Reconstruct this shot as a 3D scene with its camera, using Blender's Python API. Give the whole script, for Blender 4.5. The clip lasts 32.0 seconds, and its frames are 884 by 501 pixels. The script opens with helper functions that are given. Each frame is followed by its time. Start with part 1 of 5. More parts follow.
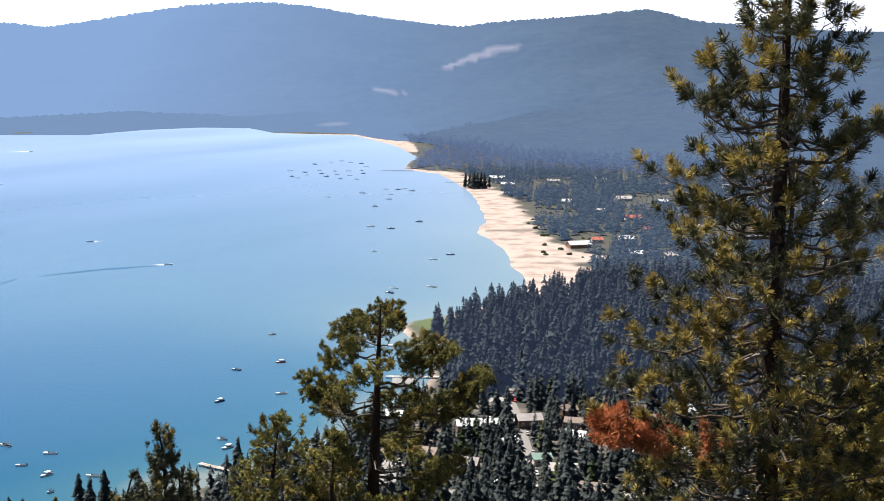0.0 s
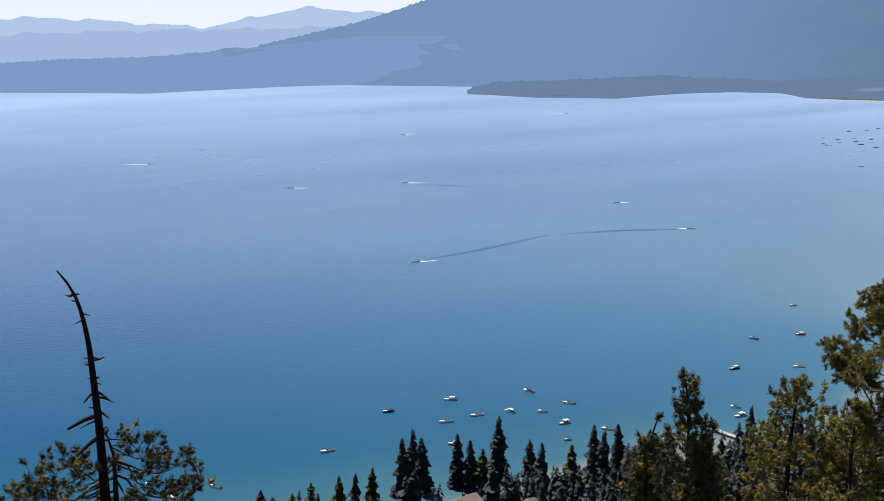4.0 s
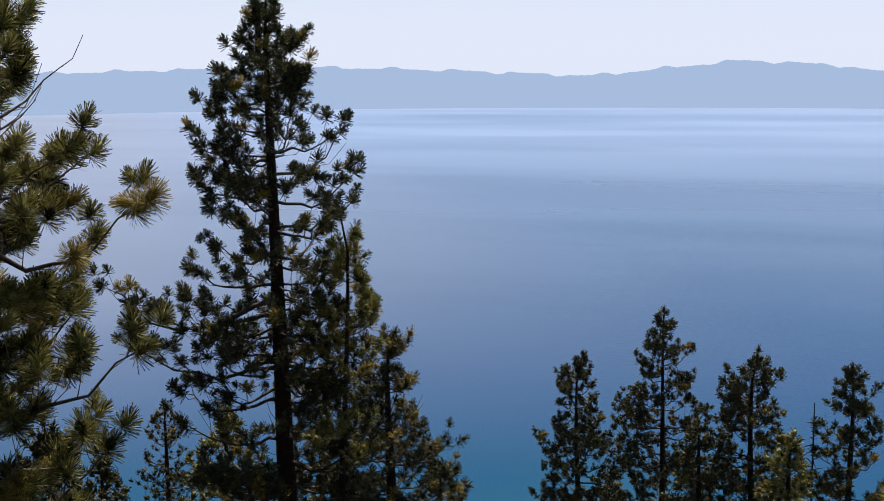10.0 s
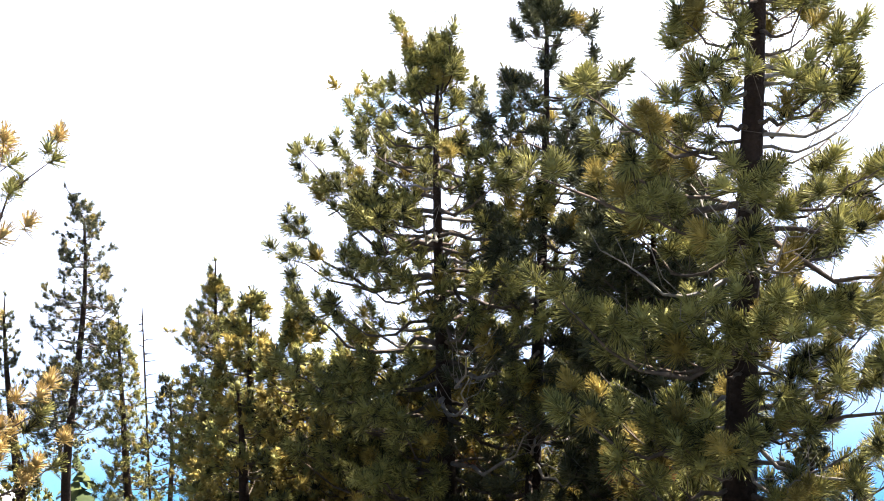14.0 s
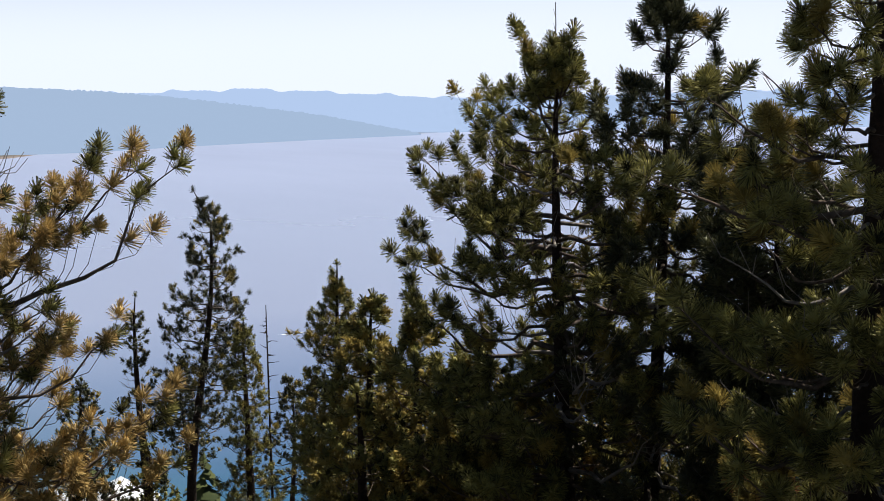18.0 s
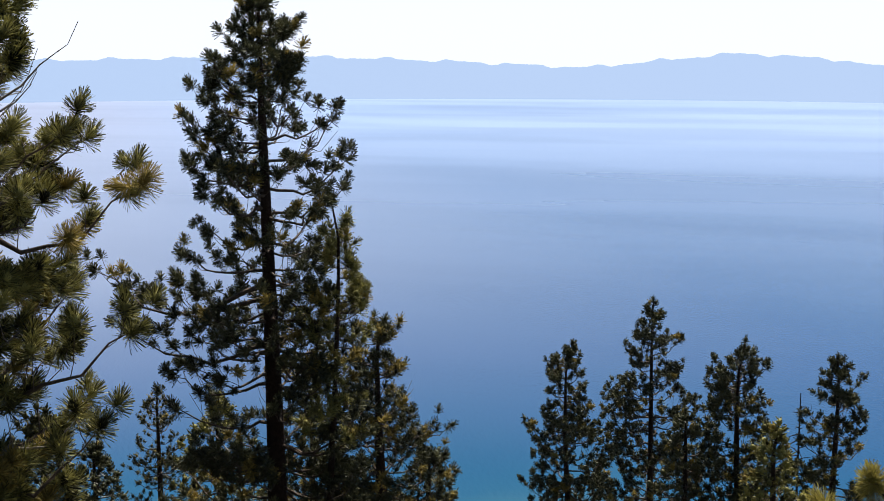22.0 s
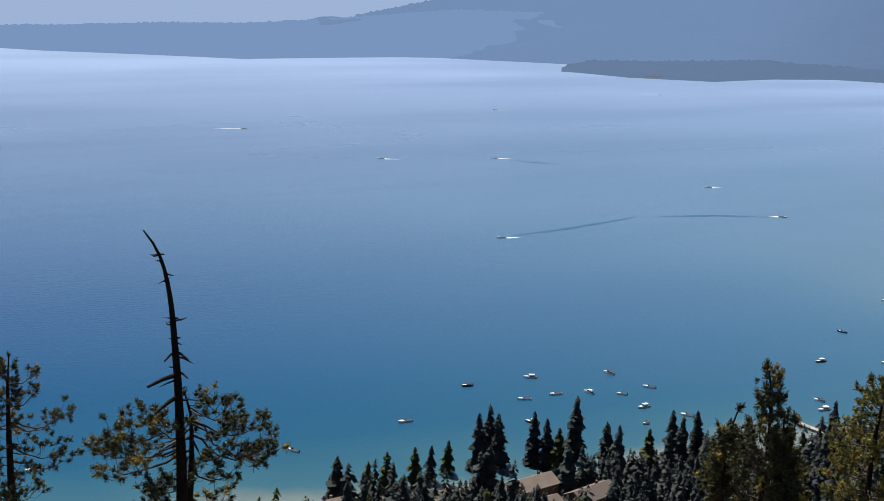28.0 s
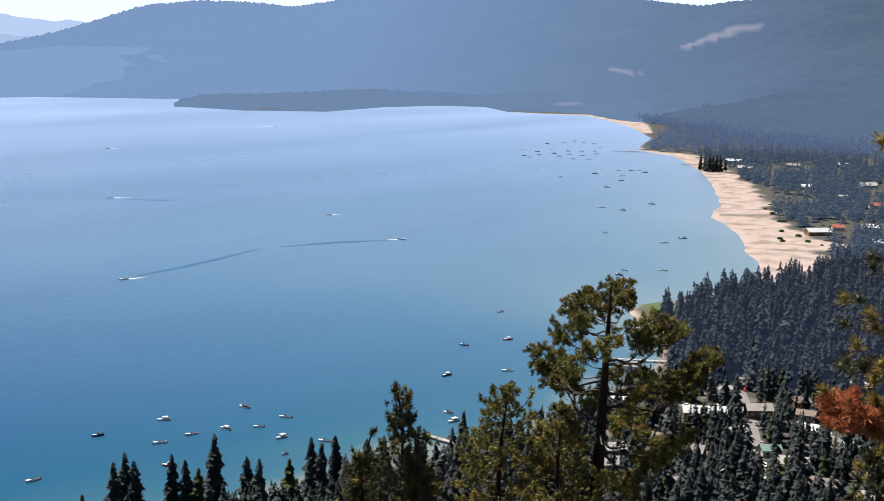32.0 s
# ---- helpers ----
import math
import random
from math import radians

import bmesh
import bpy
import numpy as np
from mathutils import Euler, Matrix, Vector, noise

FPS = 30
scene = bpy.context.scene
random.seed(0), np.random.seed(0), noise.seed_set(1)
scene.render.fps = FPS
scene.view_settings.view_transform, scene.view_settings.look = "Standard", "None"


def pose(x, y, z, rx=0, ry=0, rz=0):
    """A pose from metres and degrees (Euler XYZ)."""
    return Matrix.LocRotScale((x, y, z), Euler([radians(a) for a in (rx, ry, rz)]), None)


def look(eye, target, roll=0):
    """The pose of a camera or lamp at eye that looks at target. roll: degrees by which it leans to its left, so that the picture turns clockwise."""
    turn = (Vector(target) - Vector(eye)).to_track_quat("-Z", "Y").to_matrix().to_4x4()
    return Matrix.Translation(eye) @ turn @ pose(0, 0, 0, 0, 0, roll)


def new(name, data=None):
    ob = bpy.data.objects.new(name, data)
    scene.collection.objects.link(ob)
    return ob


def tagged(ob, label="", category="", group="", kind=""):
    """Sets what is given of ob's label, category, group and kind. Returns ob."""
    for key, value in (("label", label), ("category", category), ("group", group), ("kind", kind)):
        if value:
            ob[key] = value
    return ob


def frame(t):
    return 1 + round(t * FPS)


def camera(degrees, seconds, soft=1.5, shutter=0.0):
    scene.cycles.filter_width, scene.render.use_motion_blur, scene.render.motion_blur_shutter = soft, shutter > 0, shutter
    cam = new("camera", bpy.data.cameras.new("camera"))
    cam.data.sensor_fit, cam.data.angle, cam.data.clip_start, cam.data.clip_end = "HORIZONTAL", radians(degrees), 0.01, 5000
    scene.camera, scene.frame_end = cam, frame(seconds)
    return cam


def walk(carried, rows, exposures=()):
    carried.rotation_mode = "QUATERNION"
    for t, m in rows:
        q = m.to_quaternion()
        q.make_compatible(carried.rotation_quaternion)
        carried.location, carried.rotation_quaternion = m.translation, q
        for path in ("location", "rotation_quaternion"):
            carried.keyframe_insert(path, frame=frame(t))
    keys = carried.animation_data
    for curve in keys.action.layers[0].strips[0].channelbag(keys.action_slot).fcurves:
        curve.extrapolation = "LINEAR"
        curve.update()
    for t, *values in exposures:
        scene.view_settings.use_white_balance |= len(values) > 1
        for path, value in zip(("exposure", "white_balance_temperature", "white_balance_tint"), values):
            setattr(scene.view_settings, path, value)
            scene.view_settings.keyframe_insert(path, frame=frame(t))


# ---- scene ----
# ---- camera and its turn ----
# seconds, heading, tilt, lean (degrees), place (metres from the overlook)
PATH = [
    (0.0, 0.10, -8.86, -1.20, 0.318, 1.146, -0.063),
    (0.5, -1.88, -9.23, -1.21, 0.321, 1.020, -0.053),
    (1.0, -4.12, -9.54, -1.22, 0.326, 0.852, -0.040),
    (1.5, -6.66, -9.80, -1.33, 0.332, 0.663, -0.028),
    (2.0, -9.45, -10.06, -1.30, 0.337, 0.485, -0.019),
    (2.5, -12.53, -10.30, -1.04, 0.339, 0.343, -0.015),
    (3.0, -15.92, -10.43, -0.62, 0.340, 0.243, -0.013),
    (3.5, -19.59, -10.59, -0.38, 0.340, 0.172, -0.013),
    (4.0, -23.40, -10.74, -0.25, 0.344, 0.129, -0.022),
    (4.5, -27.54, -10.79, -0.12, 0.350, 0.070, -0.042),
    (5.0, -31.73, -10.72, -0.06, 0.354, 0.021, -0.061),
    (5.5, -35.69, -10.49, -0.05, 0.348, 0.007, -0.069),
    (6.0, -39.42, -10.07, -0.56, 0.314, 0.050, -0.067),
    (6.5, -43.18, -9.86, -0.44, 0.264, 0.097, -0.057),
    (7.0, -47.41, -9.57, -0.49, 0.199, 0.142, -0.044),
    (7.5, -52.57, -9.24, -0.38, 0.127, 0.178, -0.035),
    (8.0, -57.79, -8.85, 0.01, 0.058, 0.195, -0.035),
    (8.5, -63.09, -8.61, 0.04, -0.006, 0.193, -0.043),
    (9.0, -68.24, -8.54, 0.27, -0.063, 0.173, -0.048),
    (9.5, -73.16, -8.64, 0.59, -0.102, 0.143, -0.037),
    (10.0, -77.98, -8.83, 0.74, -0.116, 0.112, -0.009),
    (10.5, -82.58, -8.98, 0.83, -0.115, 0.079, 0.025),
    (11.0, -87.01, -9.04, 0.79, -0.120, 0.042, 0.051),
    (11.5, -91.14, -9.12, 0.73, -0.138, -0.008, 0.063),
    (12.0, -95.18, -9.18, 0.76, -0.156, -0.074, 0.062),
    (12.5, -99.18, -9.10, 0.67, -0.149, -0.160, 0.050),
    (13.0, -103.07, -8.85, 0.55, -0.098, -0.266, 0.037),
    (13.5, -107.03, -8.44, 0.65, -0.014, -0.377, 0.033),
    (14.0, -111.00, -7.98, 0.71, 0.062, -0.464, 0.042),
    (14.5, -115.03, -7.58, 0.64, 0.097, -0.510, 0.056),
    (15.0, -118.59, -7.30, 0.91, 0.101, -0.524, 0.064),
    (15.5, -121.55, -7.21, 1.28, 0.097, -0.523, 0.066),
    (16.0, -123.74, -7.11, 1.53, 0.090, -0.507, 0.065),
    (16.5, -124.67, -7.03, 1.62, 0.077, -0.472, 0.062),
    (17.0, -123.92, -7.07, 1.56, 0.063, -0.438, 0.059),
    (17.5, -121.05, -7.31, 1.40, 0.053, -0.422, 0.056),
    (18.0, -116.52, -7.71, 1.16, 0.032, -0.425, 0.048),
    (18.5, -112.01, -8.15, 1.14, 0.008, -0.422, 0.039),
    (19.0, -107.52, -8.55, 0.93, -0.015, -0.396, 0.031),
    (19.5, -103.08, -8.89, 0.65, -0.024, -0.335, 0.029),
    (20.0, -97.73, -9.14, 0.39, -0.003, -0.241, 0.033),
    (20.5, -91.07, -9.14, -0.23, 0.048, -0.132, 0.034),
    (21.0, -85.67, -9.13, -0.22, 0.102, -0.029, 0.022),
    (21.5, -81.60, -9.13, -0.04, 0.133, 0.056, -0.001),
    (22.0, -77.69, -9.25, 0.25, 0.142, 0.119, -0.024),
    (22.5, -73.77, -9.42, 0.34, 0.148, 0.162, -0.036),
    (23.0, -69.69, -9.63, 0.40, 0.163, 0.192, -0.039),
    (23.5, -65.62, -9.85, 0.43, 0.176, 0.217, -0.039),
    (24.0, -61.47, -10.09, 0.53, 0.176, 0.249, -0.043),
    (24.5, -57.38, -10.35, 0.53, 0.159, 0.292, -0.049),
    (25.0, -53.30, -10.68, 0.35, 0.137, 0.339, -0.055),
    (25.5, -49.17, -10.95, 0.15, 0.121, 0.375, -0.058),
    (26.0, -45.08, -11.20, -0.22, 0.141, 0.377, -0.061),
    (26.5, -40.94, -11.37, -0.82, 0.193, 0.364, -0.065),
    (27.0, -36.64, -11.52, -1.44, 0.249, 0.346, -0.068),
    (27.5, -32.07, -11.71, -1.88, 0.278, 0.335, -0.067),
    (28.0, -27.32, -11.94, -2.17, 0.300, 0.314, -0.055),
    (28.5, -22.50, -12.17, -2.30, 0.318, 0.304, -0.042),
    (29.0, -18.22, -12.31, -2.27, 0.326, 0.316, -0.034),
    (29.5, -14.97, -12.34, -2.05, 0.323, 0.351, -0.030),
    (30.0, -12.61, -12.16, -1.65, 0.314, 0.397, -0.032),
    (30.5, -11.25, -11.77, -1.34, 0.304, 0.437, -0.034),
    (31.0, -10.84, -11.25, -1.17, 0.299, 0.462, -0.035),
    (31.5, -10.59, -10.64, -1.25, 0.296, 0.475, -0.035),
    (32.0, -10.33, -9.99, -1.29, 0.296, 0.480, -0.034),
]

EYE = 200.0  # height of the overlook's eye level above the lake
cam = camera(38.3, 32.0, soft=0.8)


def sight(yaw, tilt, lean, x, y, z):
    eye = Vector((x, y, EYE + z))
    a, p = radians(yaw), radians(tilt)
    way = Vector((math.sin(a) * math.cos(p), math.cos(a) * math.cos(p), math.sin(p)))
    return look(eye, eye + way * 50, -lean)


EXPOSURES = [(0.0, 1.12), (2.0, 0.83), (3.5, 0.66), (6.0, 0.45), (9.0, 0.2), (10.0, 0.45), (10.7, 0.85), (11.2, 1.1), (12.0, 1.85), (13.0, 2.75), (14.0, 2.85), (14.6, 1.9), (15.2, 0.65),
             (17.9, 0.65), (18.6, 2.1), (19.2, 2.95), (20.1, 2.85), (20.7, 1.98), (21.2, 1.18), (22.5, 0.75), (23.2, 0.48), (25.0, 0.35), (28.0, 0.5), (30.0, 0.76), (32.0, 0.76)]
walk(cam, [(t, sight(*row)) for t, *row in PATH], EXPOSURES)

# ---- sky and sun ----
SUN_AZ, SUN_EL = -58.0, 62.0
world = bpy.data.worlds.new("world")
scene.world = world
world.use_nodes = True
wn, wl = world.node_tree.nodes, world.node_tree.links
sky = wn.new("ShaderNodeTexSky")
sky.sky_type = "NISHITA"
sky.sun_disc = False
sky.sun_elevation = radians(SUN_EL)
sky.sun_rotation = radians(SUN_AZ)
sky.altitude = 1900
sky.dust_density = 0.6
sky.air_density = 1.0
bg = wn["Background"]
bg.inputs["Strength"].default_value = 0.043
haze = wn.new("ShaderNodeMix")
haze.data_type = "RGBA"
geo = wn.new("ShaderNodeTexCoord")
sep = wn.new("ShaderNodeSeparateXYZ")
ramp = wn.new("ShaderNodeMapRange")
ramp.inputs["From Min"].default_value, ramp.inputs["From Max"].default_value = 0.02, 0.19
ramp.interpolation_type = "SMOOTHSTEP"
ramp.inputs["To Min"].default_value, ramp.inputs["To Max"].default_value = 0.95, 0.0
wl.new(geo.outputs["Generated"], sep.inputs[0])
wl.new(sep.outputs["Z"], ramp.inputs["Value"])
wl.new(ramp.outputs[0], haze.inputs["Factor"])
wl.new(sky.outputs[0], haze.inputs["A"])
haze.inputs["B"].default_value = (13.0, 14.1, 16.8, 1)
wl.new(haze.outputs["Result"], bg.inputs["Color"])

sun = bpy.data.lights.new("sun", "SUN")
sun.energy, sun.angle, sun.color = 5.0, radians(0.53), (1.0, 0.95, 0.86)
sun_ob = new("sun", sun)
sd = Vector((math.sin(radians(SUN_AZ)) * math.cos(radians(SUN_EL)), math.cos(radians(SUN_AZ)) * math.cos(radians(SUN_EL)), math.sin(radians(SUN_EL))))
sun_ob.matrix_world = look(sd * 400 + Vector((0, 0, 200)), (0, 0, 200))


# ---- materials ----
def material(name, colour, colour2=None, rough=0.7, scale=4.0, detail=6, bump=0.0, bump_scale=None, metal=0.0, island=0.0, obj=0.0, translucent=0.0, spec=0.5):
    """Two-tone noise material with optional bump and variation per piece."""
    m = bpy.data.materials.new(name)
    m.use_nodes = True
    n, l = m.node_tree.nodes, m.node_tree.links
    p = n["Principled BSDF"]
    p.inputs["Roughness"].default_value, p.inputs["Metallic"].default_value = rough, metal
    p.inputs["Specular IOR Level"].default_value = spec
    co = n.new("ShaderNodeTexCoord")
    tex = n.new("ShaderNodeTexNoise")
    tex.inputs["Scale"].default_value, tex.inputs["Detail"].default_value = scale, detail
    l.new(co.outputs["Object"], tex.inputs["Vector"])
    big = n.new("ShaderNodeTexNoise")
    big.inputs["Scale"].default_value, big.inputs["Detail"].default_value = scale * 0.13, 3
    l.new(co.outputs["Object"], big.inputs["Vector"])
    add = n.new("ShaderNodeMath")
    add.operation = "MULTIPLY_ADD"
    add.inputs[1].default_value = 0.6
    l.new(tex.outputs["Fac"], add.inputs[0])
    half = n.new("ShaderNodeMath")
    half.operation = "MULTIPLY"
    half.inputs[1].default_value = 0.4
    l.new(big.outputs["Fac"], half.inputs[0])
    l.new(half.outputs[0], add.inputs[2])
    last = add.outputs[0]
    for amount, node, out in ((island, "ShaderNodeNewGeometry", "Random Per Island"), (obj, "ShaderNodeObjectInfo", "Random")):
        if amount:
            r = n.new(node)
            s = n.new("ShaderNodeMath")
            s.operation = "MULTIPLY_ADD"
            s.inputs[1].default_value = amount
            l.new(r.outputs[out], s.inputs[0])
            off = n.new("ShaderNodeMath")
            off.operation = "SUBTRACT"
            off.inputs[1].default_value = amount / 2
            l.new(last, off.inputs[0])
            l.new(off.outputs[0], s.inputs[2])
            last = s.outputs[0]
    cr = n.new("ShaderNodeValToRGB")
    c2 = colour2 or tuple(c * 0.7 for c in colour)
    cr.color_ramp.elements[0].position, cr.color_ramp.elements[0].color = 0.3, (*c2, 1)
    cr.color_ramp.elements[1].position, cr.color_ramp.elements[1].color = 0.7, (*colour, 1)
    l.new(last, cr.inputs["Fac"])
    l.new(cr.outputs["Color"], p.inputs["Base Color"])
    if bump:
        bt = n.new("ShaderNodeTexNoise")
        bt.inputs["Scale"].default_value, bt.inputs["Detail"].default_value = bump_scale or scale * 2, 5
        l.new(co.outputs["Object"], bt.inputs["Vector"])
        b = n.new("ShaderNodeBump")
        b.inputs["Strength"].default_value, b.inputs["Distance"].default_value = bump, 0.05
        l.new(bt.outputs["Fac"], b.inputs["Height"])
        l.new(b.outputs["Normal"], p.inputs["Normal"])
    if translucent:
        t = n.new("ShaderNodeBsdfTranslucent")
        l.new(cr.outputs["Color"], t.inputs["Color"])
        mx = n.new("ShaderNodeMixShader")
        mx.inputs[0].default_value = translucent
        l.new(p.outputs[0], mx.inputs[1])
        l.new(t.outputs[0], mx.inputs[2])
        l.new(mx.outputs[0], n["Material Output"].inputs["Surface"])
    return m


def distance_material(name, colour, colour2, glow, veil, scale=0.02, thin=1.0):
    """Far hills and woods: forest with haze painted in as emission (veil: haze share)."""
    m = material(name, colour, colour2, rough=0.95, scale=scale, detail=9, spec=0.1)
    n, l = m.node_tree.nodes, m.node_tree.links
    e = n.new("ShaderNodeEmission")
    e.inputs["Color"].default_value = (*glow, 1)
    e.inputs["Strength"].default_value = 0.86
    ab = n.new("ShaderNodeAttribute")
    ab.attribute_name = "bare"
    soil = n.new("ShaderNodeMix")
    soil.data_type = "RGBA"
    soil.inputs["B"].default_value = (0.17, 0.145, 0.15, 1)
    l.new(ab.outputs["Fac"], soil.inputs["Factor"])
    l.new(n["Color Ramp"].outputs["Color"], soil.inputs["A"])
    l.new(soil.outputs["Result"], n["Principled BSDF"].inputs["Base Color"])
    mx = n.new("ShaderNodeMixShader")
    # the painted haze is denser towards the sun
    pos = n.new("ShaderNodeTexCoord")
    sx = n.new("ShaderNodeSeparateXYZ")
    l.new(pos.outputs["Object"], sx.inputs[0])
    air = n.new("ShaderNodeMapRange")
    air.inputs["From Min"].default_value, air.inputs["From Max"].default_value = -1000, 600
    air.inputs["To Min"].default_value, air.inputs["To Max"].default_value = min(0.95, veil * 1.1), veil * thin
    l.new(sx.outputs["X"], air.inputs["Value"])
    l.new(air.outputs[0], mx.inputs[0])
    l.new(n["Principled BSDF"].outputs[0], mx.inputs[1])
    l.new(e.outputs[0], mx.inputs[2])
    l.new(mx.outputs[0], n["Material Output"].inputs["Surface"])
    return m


M_BARK = material("pine_bark", (0.05, 0.033, 0.024), (0.018, 0.012, 0.01), spec=0.1, rough=0.9, scale=14, bump=0.9, bump_scale=22)
M_LIMB = material("limb_bark", (0.15, 0.115, 0.09), (0.035, 0.026, 0.02), spec=0.1, rough=0.85, scale=10, bump=0.5, bump_scale=30)
M_SNAG = material("dead_wood", (0.035, 0.024, 0.019), (0.014, 0.01, 0.008), spec=0.1, rough=0.9, scale=9, bump=0.8, bump_scale=25)
M_GREYWOOD = material("grey_dead_twigs", (0.30, 0.26, 0.22), (0.08, 0.065, 0.055), rough=0.9, scale=12, bump=0.3)
M_NEEDLE = material("pine_needles", (0.33, 0.3, 0.09), (0.012, 0.013, 0.006), rough=0.5, scale=3.0, island=0.4, translucent=0.2, spec=0.12)
M_NEEDLE_COOL = material("cool_pine_needles", (0.115, 0.112, 0.052), (0.012, 0.015, 0.009), rough=0.45, scale=3.0, island=0.3, translucent=0.15, spec=0.15)
M_NEEDLE_GOLD = material("yellowing_pine_needles", (0.40, 0.30, 0.08), (0.10, 0.075, 0.022), rough=0.6, scale=3.0, island=0.3, translucent=0.3, spec=0.1)
M_NEEDLE_AMBER = material("amber_pine_needles", (0.62, 0.43, 0.16), (0.16, 0.11, 0.04), rough=0.6, scale=3.0, island=0.3, translucent=0.18, spec=0.12)
M_NEEDLE_BRIGHT = material("bright_golden_needles", (0.46, 0.39, 0.09), (0.2, 0.165, 0.04), rough=0.5, scale=3.0, island=0.3, translucent=0.35, spec=0.2)
M_NEEDLE_DEAD = material("dry_rust_needles", (0.5, 0.175, 0.075), (0.27, 0.11, 0.05), spec=0.1, rough=0.6, scale=2.0, island=0.6, translucent=0.2)
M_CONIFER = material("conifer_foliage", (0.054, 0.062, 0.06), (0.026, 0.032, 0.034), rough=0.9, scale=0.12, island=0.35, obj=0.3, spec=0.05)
# yellower foliage whose base colour carries painted sunlight
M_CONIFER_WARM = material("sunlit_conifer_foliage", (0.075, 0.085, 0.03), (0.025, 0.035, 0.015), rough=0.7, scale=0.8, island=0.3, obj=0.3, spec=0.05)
M_BROADLEAF = material("broadleaf_foliage", (0.085, 0.13, 0.055), (0.03, 0.055, 0.025), rough=0.6, scale=0.8, island=0.5, translucent=0.2, spec=0.3)
M_PLASTER = material("pale_wall", (0.62, 0.58, 0.52), (0.5, 0.46, 0.42), rough=0.8, scale=2, obj=0.5)
M_TIMBER = material("brown_timber_wall", (0.22, 0.12, 0.075), (0.12, 0.07, 0.05), rough=0.8, scale=3, obj=0.6)
M_ROOF_GREY = material("grey_shingle_roof", (0.36, 0.33, 0.32), (0.2, 0.18, 0.18), rough=0.85, scale=1.5, obj=0.5)
M_ROOF_BROWN = material("brown_shingle_roof", (0.2, 0.155, 0.13), (0.11, 0.085, 0.075), rough=0.85, scale=1.5, obj=0.4)
M_ROOF_RED = material("red_metal_roof", (0.42, 0.12, 0.08), (0.28, 0.08, 0.06), rough=0.5, scale=1.5)
M_ROOF_GREEN = material("green_metal_roof", (0.2, 0.3, 0.26), (0.13, 0.21, 0.18), rough=0.5, scale=1.5)
M_ROOF_WHITE = material("white_metal_roof", (0.6, 0.6, 0.6), (0.45, 0.46, 0.48), rough=0.45, scale=1.5)
M_WINDOW = material("window_glass", (0.03, 0.04, 0.05), (0.02, 0.025, 0.03), rough=0.08, scale=1)
M_WHITE = material("white_gelcoat", (0.8, 0.8, 0.79), (0.72, 0.72, 0.72), rough=0.3, scale=2)
M_DARK = material("dark_canvas", (0.03, 0.04, 0.07), (0.015, 0.02, 0.035), rough=0.8, scale=4)
M_RED = material("red_gelcoat", (0.62, 0.07, 0.04), (0.45, 0.05, 0.03), rough=0.3, scale=2)
M_BLUE = material("blue_gelcoat", (0.03, 0.07, 0.2), (0.02, 0.05, 0.13), rough=0.3, scale=2)
M_PLANK = material("weathered_planks", (0.42, 0.38, 0.34), (0.26, 0.23, 0.2), rough=0.85, scale=3, obj=0.5)
M_FOAM = material("wake_foam", (0.82, 0.85, 0.88), (0.55, 0.62, 0.7), rough=0.9, scale=0.5)
# dark base colour paints the darker sky that rippled water mirrors
M_STREAK = material("ruffled_dark_water", (0.035, 0.11, 0.205), (0.02, 0.075, 0.16), rough=0.7, scale=0.05, spec=0.12)
M_ROAD = material("pale_asphalt", (0.22, 0.2, 0.19), (0.13, 0.12, 0.12), rough=0.9, scale=0.6)


def part(name, mesh, mat, parent, label=""):
    """Link a bmesh or mesh as one mesh object under a thing or part."""
    if isinstance(mesh, bmesh.types.BMesh):
        me = bpy.data.meshes.new(name)
        mesh.to_mesh(me)
        mesh.free()
        mesh = me
    if mat and not mesh.materials:
        mesh.materials.append(mat)
    ob = new(name, mesh)
    if parent:
        ob.parent = parent
    return tagged(ob, label)


def thing(name, place, label, category, group="", turn=0.0):
    e = new(name)
    e.matrix_basis = pose(*place, 0, 0, turn)
    return tagged(e, label, category, group)


def numpy_mesh(name, verts, faces, attr=None):
    """verts (n,3), faces (m,k) with all faces of one size; attr: point values by name."""
    me = bpy.data.meshes.new(name)
    verts, faces = np.asarray(verts, np.float32), np.asarray(faces, np.int32)
    m, k = faces.shape
    me.vertices.add(len(verts))
    me.vertices.foreach_set("co", verts.ravel())
    me.loops.add(m * k)
    me.loops.foreach_set("vertex_index", faces.ravel())
    me.polygons.add(m)
    me.polygons.foreach_set("loop_start", np.arange(m, dtype=np.int32) * k)
    for key, values in (attr or {}).items():
        me.attributes.new(key, "FLOAT", "POINT").data.foreach_set("value", np.asarray(values, np.float32).ravel())
    me.update(calc_edges=True)
    return me


def tube(path, radii, sides, out_v, out_f):
    """Append a tapered tube along path to the lists."""
    path = np.asarray(path, float)
    n = len(path)
    way = np.gradient(path, axis=0)
    way /= np.linalg.norm(way, axis=1, keepdims=True) + 1e-9
    ref = np.array((0.31, 0.52, 0.79)) if abs(way[0][2]) < 0.8 else np.array((1.0, 0.1, 0.0))
    a = np.cross(way, ref)
    a /= np.linalg.norm(a, axis=1, keepdims=True) + 1e-9
    b = np.cross(way, a)
    ang = np.arange(sides) * 2 * math.pi / sides
    ring = path[:, None] + np.asarray(radii)[:, None, None] * (np.cos(ang)[None, :, None] * a[:, None] + np.sin(ang)[None, :, None] * b[:, None])
    base = sum(len(v) for v in out_v)
    out_v.append(ring.reshape(-1, 3))
    i = np.arange(n - 1)[:, None] * sides
    j = np.arange(sides)[None]
    k = (j + 1) % sides
    out_f.append((base + np.stack([i + j, i + k, i + sides + k, i + sides + j], -1)).reshape(-1, 4))


